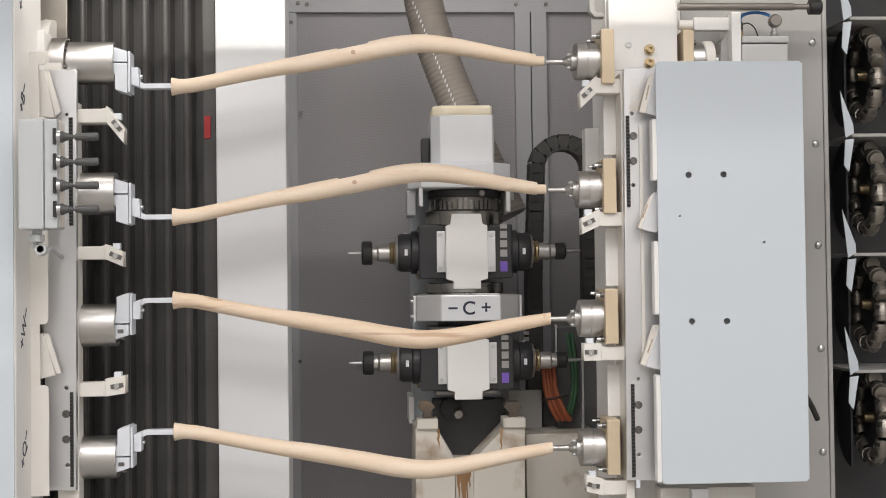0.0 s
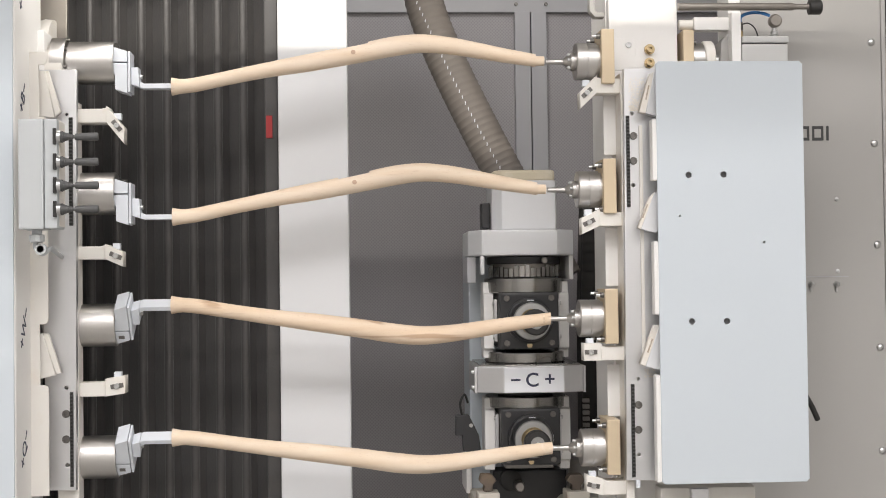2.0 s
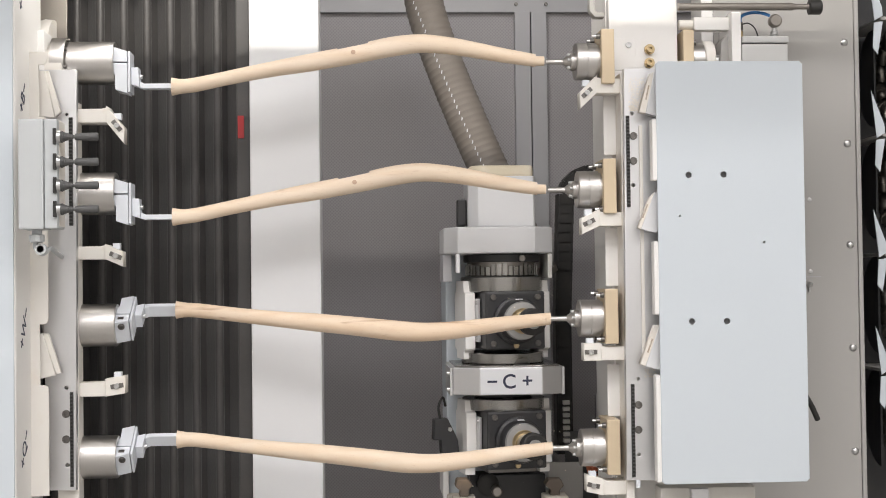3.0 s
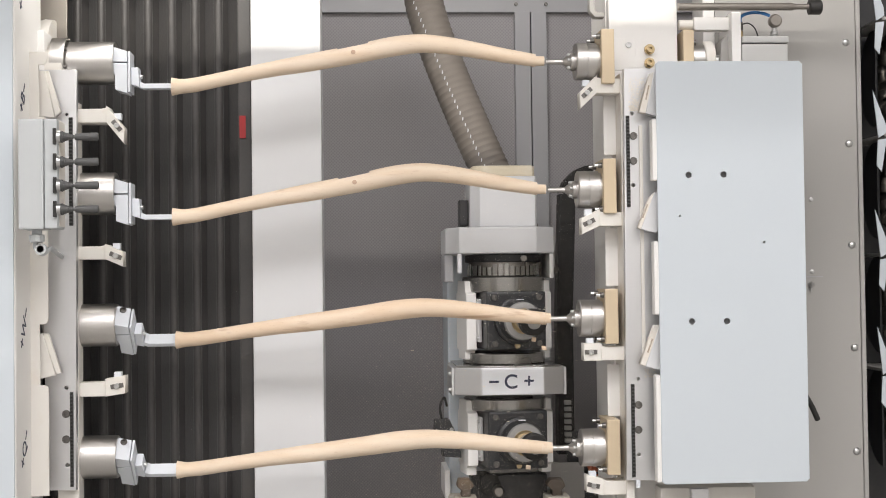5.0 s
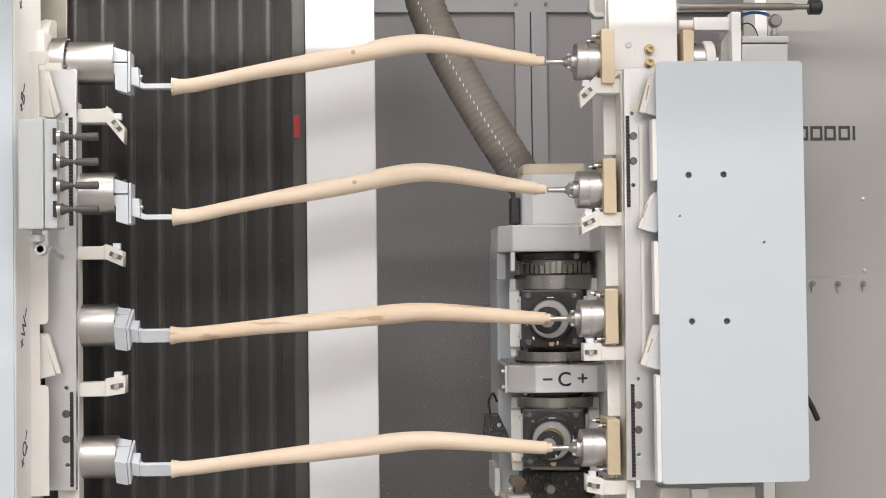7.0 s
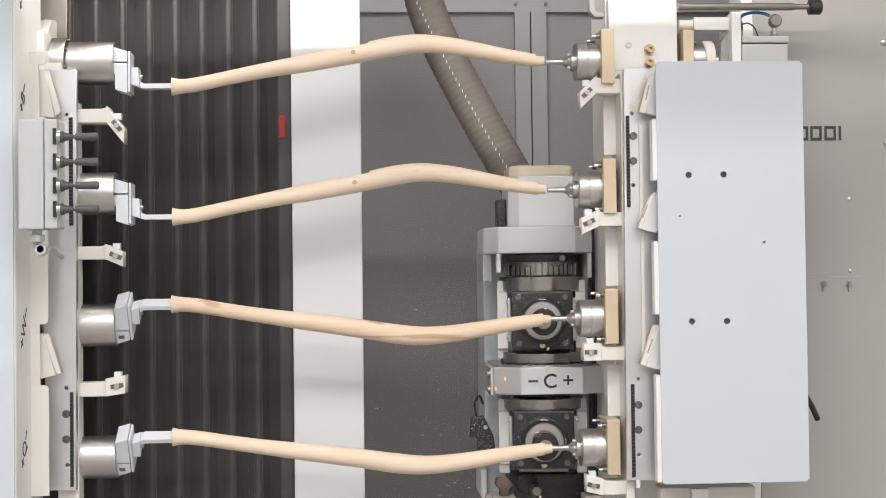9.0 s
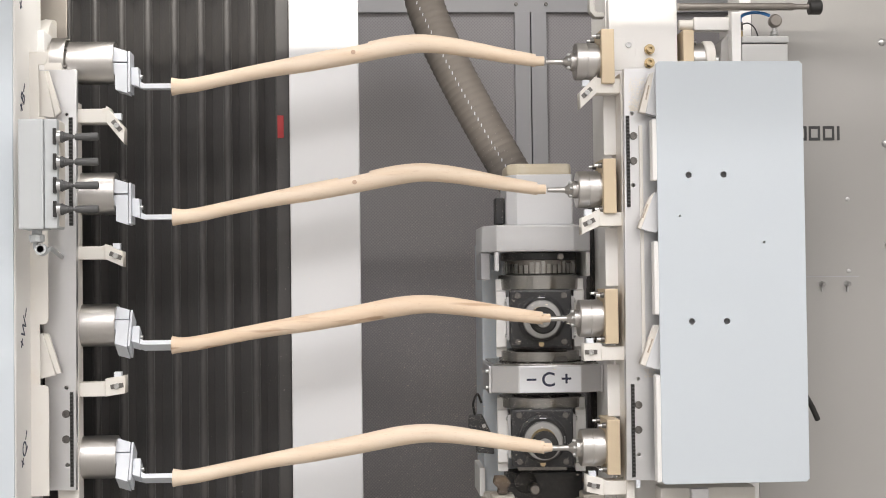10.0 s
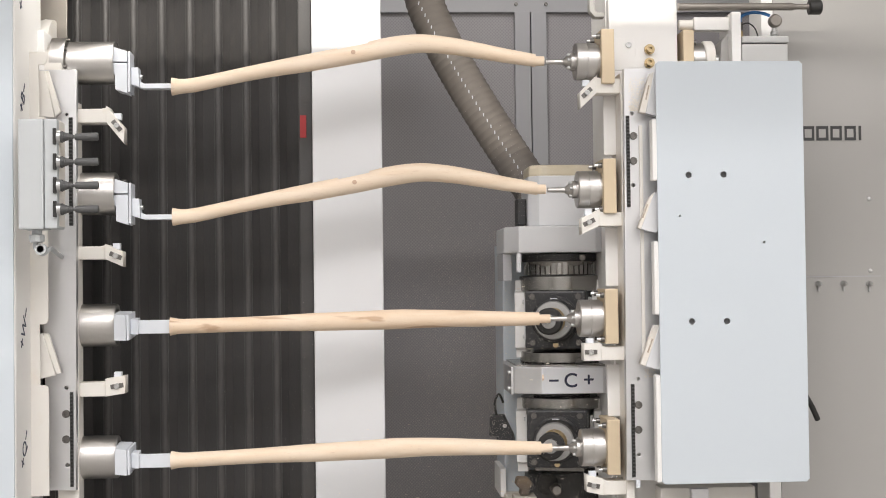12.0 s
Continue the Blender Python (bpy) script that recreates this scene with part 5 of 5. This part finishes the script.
# ---- wood chips thrown off by the cutters ----
chips = thing("wood_chips", (0.40, 0.0, AXES[2]), "tiny pale wood chips thrown off by the cutters", "wood chips", kind="stuff")
flying = []
for k in range(1400):
    rnd = random.Random(100 + k)
    q = 0.0007 + 0.0008 * rnd.random() ** 2
    half = q * (1.4 + 3.0 * rnd.random() ** 2)
    bm = boxed(-half, half, -q * 0.4, q * 0.4, -q * 0.6, q * 0.6, bevel=0)
    bmesh.ops.translate(bm, vec=chips.location, verts=bm.verts[:])
    flying.append(part("chip", bm, SAWDUST, chips))


# wood round the tenons of the two lower legs, which the cutters take off piece by piece
COLLARS = ((0.0, 0.010, 4.86), (0.010, 0.0135, 6.75), (0.0135, 0.0175, 8.55), (0.0175, 0.021, 9.9), (0.021, 0.025, 11.35))
shavings = []
for axis in (2, 3):
    for inner, outer, start in COLLARS:
        xa, xb = STATIONS[-1][0] - outer, STATIONS[-1][0] - inner
        for k in range(6):
            bm = bmesh.new()
            grid = []
            for x in (xa, xb):
                c, r = leg_section(x)
                row = []
                for j in range(6):
                    a = (k + j / 5) * math.tau / 6
                    for rad in (0.0088, r):
                        row.append(bm.verts.new((x, rad * math.cos(a), AXES[axis] + c + rad * math.sin(a))))
                grid.append(row)
            p, q = grid
            for j in range(5):
                i = 2 * j
                for f in ((p[i + 1], p[i + 3], q[i + 3], q[i + 1]), (p[i], q[i], q[i + 2], p[i + 2]), (p[i], p[i + 2], p[i + 3], p[i + 1]), (q[i], q[i + 1], q[i + 3], q[i + 2])):
                    bm.faces.new(f).smooth = f[0] is p[i + 1]
            bm.faces.new((p[0], p[1], q[1], q[0]))
            bm.faces.new((p[10], q[10], q[11], p[11]))
            bmesh.ops.recalc_face_normals(bm, faces=bm.faces[:])
            for e in bm.edges:
                e.smooth = e.calc_face_angle(0) < radians(30)
            bmesh.ops.translate(bm, vec=chips.location - Vector((0, 0, AXES[axis])), verts=bm.verts[:])
            shavings.append((part("shaving", bm, BEECH_STREAKED if axis == 2 else BEECH, chips), axis, start + 0.05 * k))

# fine dust that whirls round the head once the cutters bite
DUST = material("wood_dust", (0.80, 0.74, 0.66), 0.9, vary=0.05)
dust = thing("wood_dust", (0.40, 0.12, 0.0), "fine pale wood dust drifting round the milling head", "wood dust", kind="stuff")
puffs = []
for k in range(14):
    rng = np.random.default_rng(900 + k)
    n = 9000
    mid = rng.normal(0, 1, (n, 1, 3)) * np.array((0.15, 0.09, 0.15))
    tri = mid + rng.normal(0, 1, (n, 3, 3)) * (0.00029 + 0.0003 * rng.random((n, 1, 1)) ** 2)
    mesh = bpy.data.meshes.new("puff")
    mesh.from_pydata(tri.reshape(-1, 3).tolist(), [], [(3 * i, 3 * i + 1, 3 * i + 2) for i in range(n)])
    mesh.materials.append(DUST)
    puff = new("puff", mesh)
    puff.parent = dust
    puffs.append(tagged(puff, kind="stuff"))


# ---- what moves ----
TRAVEL = [  # seconds, metres along the beam
    (0, -0.1444), (0.1, -0.1103), (0.2, -0.0769), (0.3, -0.0434), (0.4, -0.0180), (0.5, -0.0046), (0.6, -0.0007), (0.7, 0.0000), (2.7, 0.0000),
    (2.8, -0.0153), (2.9, -0.0407), (3, -0.0663), (3.1, -0.0755), (3.2, -0.0795), (3.3, -0.0864), (3.4, -0.0680), (3.5, -0.0457), (3.6, -0.0248),
    (3.7, 0.0128), (3.8, 0.0428), (3.9, 0.0608), (4, 0.0644), (4.1, 0.0568), (4.2, 0.0403), (4.3, 0.0081), (4.4, -0.0232), (4.5, -0.0520),
    (4.6, -0.0738), (4.7, -0.0903), (4.8, -0.0822), (4.9, -0.0795), (5, -0.0623), (5.1, -0.0327), (5.2, 0.0128), (5.3, 0.0476), (5.4, 0.0663),
    (5.5, 0.0729), (5.6, 0.0716), (5.7, 0.0690), (5.8, 0.0489), (5.9, 0.0155), (6, -0.0318), (6.1, -0.0621), (6.2, -0.0795), (6.3, -0.0842),
    (6.4, -0.0849), (6.5, -0.0808), (6.6, -0.0595), (6.7, -0.0260), (6.8, 0.0222), (6.9, 0.0489), (7, 0.0649), (7.1, 0.0689), (7.2, 0.0689),
    (7.3, 0.0531), (7.4, 0.0323), (7.5, -0.0003), (7.6, -0.0305), (7.7, -0.0583), (7.8, -0.0787), (7.9, -0.0907), (8, -0.0910), (8.1, -0.0826),
    (8.2, -0.0585), (8.3, -0.0374), (8.4, -0.0145), (8.5, 0.0290), (8.6, 0.0510), (8.7, 0.0634), (8.8, 0.0650), (8.9, 0.0583), (9, 0.0305),
    (9.1, -0.0086), (9.2, -0.0554), (9.3, -0.0769), (9.4, -0.0902), (9.5, -0.0914), (9.6, -0.0909), (9.7, -0.0829), (9.8, -0.0568),
    (9.9, -0.0180), (10, 0.0265), (10.1, 0.0476), (10.2, 0.0623), (10.3, 0.0650), (10.4, 0.0610), (10.5, 0.0424), (10.6, 0.0048), (10.7, -0.0421),
    (10.8, -0.0755), (10.9, -0.0889), (11, -0.0941), (11.1, -0.0941), (11.2, -0.0829), (11.3, -0.0501), (11.4, -0.0099), (11.5, 0.0331),
    (11.6, 0.0530), (11.7, 0.0637), (11.8, 0.0650), (11.9, 0.0676), (12, 0.0795),
]
TURN = [  # seconds, degrees about the work axis
    (0, 0.0), (0.9, 0.0), (1, 30.8), (1.1, 42.2), (1.2, 53.1), (1.3, 64.2), (1.4, 71.5), (1.5, 72.9), (1.6, 72.9), (1.7, 70.1), (1.8, 64.2),
    (1.9, 49.7), (2, 35.7), (2.1, 21.7), (2.2, 0.0), (2.7, 0.0), (2.8, -17.6), (2.9, -33.4), (3, -54.8), (3.1, -72.9), (3.2, -90.7),
    (3.3, -113.3), (3.4, -136.0), (3.5, -158.7), (3.6, -181.3), (3.7, -204.0), (3.8, -226.7), (3.9, -249.4), (4, -272.0), (4.1, -294.7),
    (4.2, -317.4), (4.3, -340.0), (4.4, -362.7), (4.5, -385.4), (4.6, -408.0), (4.7, -430.7), (4.8, -453.4), (4.9, -469.9), (5, -494.0),
    (5.1, -516.6), (5.2, -540.0), (5.3, -575.7), (5.4, -600.2), (5.5, -617.1), (5.6, -633.4), (5.7, -651.4), (5.8, -675.9), (5.9, -702.4),
    (6, -741.7), (6.1, -762.2), (6.2, -784.2), (6.3, -801.2), (6.4, -817.4), (6.5, -835.8), (6.6, -857.8), (6.7, -884.7), (6.8, -917.6),
    (6.9, -944.1), (7, -964.2), (7.1, -980.5), (7.2, -997.4), (7.3, -1020.2), (7.4, -1042.9), (7.5, -1065.7), (7.6, -1088.5), (7.7, -1111.2),
    (7.8, -1134.0), (7.9, -1156.7), (8, -1179.5), (8.1, -1202.2), (8.2, -1225.0), (8.3, -1247.8), (8.4, -1270.5), (8.5, -1293.3), (8.6, -1316.0),
    (8.7, -1338.8), (8.8, -1361.5), (8.9, -1382.0), (9, -1406.6), (9.1, -1431.2), (9.2, -1468.1), (9.3, -1491.4), (9.4, -1510.1), (9.5, -1526.0),
    (9.6, -1542.2), (9.7, -1562.0), (9.8, -1586.6), (9.9, -1628.8), (10, -1650.8), (10.1, -1671.4), (10.2, -1691.5), (10.3, -1709.3),
    (10.4, -1728.5), (10.5, -1755.9), (10.6, -1782.4), (10.7, -1821.7), (10.8, -1846.0), (10.9, -1867.2), (11, -1884.6), (11.1, -1900.8),
    (11.2, -1922.0), (11.3, -1949.2), (11.4, -1980.0), (11.5, -2013.4), (11.6, -2038.0), (11.7, -2060.5), (11.8, -2066.0), (11.9, -2066.0),
    (12, -2066.0),
]


def travel(t):
    return float(np.interp(t, [a for a, _ in TRAVEL], [b for _, b in TRAVEL]))


DEPTH_T, DEPTH = (0, 1.7, 2.0, 2.3, 12), (0.19, 0.19, 0.095, 0.0, 0.0)
HEIGHT_T = (0, 0.1, 0.2, 0.3, 0.4, 0.5, 0.7, 1.7, 2.0, 2.3, 6.5, 7.0, 7.3, 9.5, 10.0, 10.3, 11.0, 11.5, 11.8, 12)
HEIGHT = (0.170, 0.128, 0.083, 0.040, 0.012, -0.0054, -0.0097, -0.0097, -0.0042, 0, -0.001, 0.003, 0, -0.001, 0.003, 0, -0.001, 0.003, 0, 0)


def head_turn(t):
    early = float(np.interp(t, (0, 0.85, 0.95, 1.05, 1.15, 1.25, 1.35), (-90, -90, -82, -62, -33, -8, 0)))
    return early - min(1, max(0, (t - 1.6) / 0.6)) * 166 * (travel(t) + 0.006)


def even_step(a, b, c, share):
    """Where on the curve from a over b to c the given share of its length is reached."""
    us = np.linspace(0, 1, 25)[:, None]
    ps = (1 - us) ** 2 * np.array(a) + 2 * us * (1 - us) * np.array(b) + us ** 2 * np.array(c)
    run = np.concatenate([[0], np.cumsum(np.linalg.norm(np.diff(ps, axis=0), axis=1))])
    return float(np.interp(share * run[-1], run, us[:, 0]))


def motions():
    times = sorted({t for t, _ in TRAVEL} | {0.85, 0.95, 1.05, 1.15, 1.25, 1.35, 1.7, 2.0, 2.3})
    for ob in CARRIED:
        base = ob.location.copy()
        walk(ob, [(t, pose(base.x + dx, base.y, base.z)) for t, dx in TRAVEL])
    # bellows: panels of fixed length, folded so that the pleats keep their pitch
    for k, ob in enumerate(pleats):
        rows = []
        for t, dx in TRAVEL:
            half = 0.0325 + (dx - 0.07) / (2 * PLEATS)
            deep = math.degrees(math.acos(half / FOLD))
            side = 1 if k % 2 == 0 else -1
            y = (0 if k % 2 == 0 else FOLD * math.sin(radians(deep)))
            rows.append((t, pose(dx - half * k, y, 0, 0, 0, -side * deep)))
        walk(ob, rows)
    # milling head: travel, depth and height; its units turn about the upright axis
    rows = []
    for t in times:
        deep, high = float(np.interp(t, DEPTH_T, DEPTH)), float(np.interp(t, HEIGHT_T, HEIGHT))
        rows.append((t, pose(HX + travel(t), HY + deep, HZ + high)))
    walk(head, rows)
    for ob in blocks:
        walk(ob, [(t, pose(0, 0, 0, 0, 0, head_turn(t))) for t in times])
    base = chain.location.copy()
    walk(chain, [(t, pose(base.x + travel(t), base.y, base.z + 0.5 * float(np.interp(t, HEIGHT_T, HEIGHT)))) for t in times])
    # hose: each rib sits on a slack curve between the fixed top and the moving head
    for k, ob in enumerate(ribs):
        rows = []
        for t in times:
            end = HOSE_END + Vector((travel(t), 0.3 * float(np.interp(t, DEPTH_T, DEPTH)), float(np.interp(t, HEIGHT_T, HEIGHT))))
            mid = HOSE_TOP + Vector((0.002, -0.03, -0.15))
            u = even_step(HOSE_TOP, mid, end, (k + 0.5) / RIBS)
            p = (1 - u) ** 2 * HOSE_TOP + 2 * u * (1 - u) * mid + u * u * end
            d = (1 - u) * (mid - HOSE_TOP) + u * (end - mid)
            rows.append((t, Matrix.Translation(p - hose.location) @ d.to_track_quat("X", "Y").to_matrix().to_4x4()))
        walk(ob, rows)
    # chips: each rests in the wood, is thrown off, drifts and falls to the floor
    for k, ob in enumerate(flying):
        rnd = random.Random(500 + k)
        low = k % 2
        z0 = -0.29 * low
        start = 2.6 + 9.3 * ((k + rnd.random()) / len(flying)) ** 0.85
        v = Vector((rnd.uniform(-1.15, 0.4), rnd.uniform(0.02, 0.45), rnd.uniform(-0.3, 0.75)))
        rows = [(0, pose(0, 0, z0)), (start, pose(0, 0, z0))]
        for j in range(1, 9):
            a = 0.16 * j
            drag = (1 - math.exp(-1.6 * a)) / 1.6
            z = max(-AXES[2] + 0.004, z0 + v.z * drag - 0.75 * a * a)
            rows.append((start + a, pose(v.x * drag, v.y * drag, z, 70 * j, 0, 50 * j)))
        rows.append((start + 1.9, pose(v.x * 0.6, v.y * 0.6, -AXES[2] + 0.004, 560, 0, 400)))
        rows = [r for r in rows if r[0] < 12]
        rows.append((12, rows[-1][1]))
        walk(ob, rows)
    # shavings: they turn with the leg until they are cut off, then fly and drop
    for k, (ob, axis, start) in enumerate(shavings):
        rnd = random.Random(2000 + k)
        base = AXES[axis] - AXES[2]
        cut = float(np.interp(start, [t for t, _ in TURN], [a for _, a in TURN]))
        rows = [(t, pose(-0.40, 0, base, a)) for t, a in TURN if t < start - 0.02] + [(start, pose(-0.40, 0, base, cut))]
        v = Vector((rnd.uniform(-0.6, 0.3), rnd.uniform(0.05, 0.4), rnd.uniform(-0.3, 0.6)))
        for j in range(1, 8):
            a = 0.1 * j
            z = max(-AXES[2] + 0.02, base + v.z * a - 3.2 * a * a)
            rows.append((start + a, pose(-0.40 + v.x * a, v.y * a, z, cut - 40 * j)))
        rows = [r for r in rows if r[0] < 12]
        rows.append((12, rows[-1][1]))
        walk(ob, rows)
    # dust: low over the machine bed at first, then whirled up between the head and the work
    for k, ob in enumerate(puffs):
        rnd = random.Random(3000 + k)
        up = 2.6 + 2.6 * rnd.random()
        x0, y0, z0 = rnd.uniform(-0.30, 0.16), rnd.uniform(-0.06, 0.30), rnd.uniform(0.78, 1.32)
        w, ph = rnd.uniform(1.0, 2.2), rnd.uniform(0, 6.3)
        rows = []
        for j in range(61):
            t = 0.2 * j
            g = min(1.0, max(0.0, (t - up) / 1.4))
            g = g * g * (3 - 2 * g)
            rows.append((t, pose(x0 + 0.09 * math.sin(w * t + ph) * g, y0, 0.22 + (z0 - 0.22) * g + 0.06 * math.cos(1.3 * w * t + ph) * g, 0, 12 * g * math.sin(w * t), 0)))
        walk(ob, rows)
    # the two lower legs turn with their holders
    for i in (2, 3):
        walk(holders[i], [(t, pose(XL, 0, AXES[i], a)) for t, a in TURN])
        walk(legs[i], [(t, pose(0, 0, AXES[i], a)) for t, a in TURN])


side_box.location.x += 0.1444
CARRIED = [post, side_box, cover, bellows_end, magazine] + [ob for ob in scene.objects if ob.name.startswith("tool_rack")]
motions()
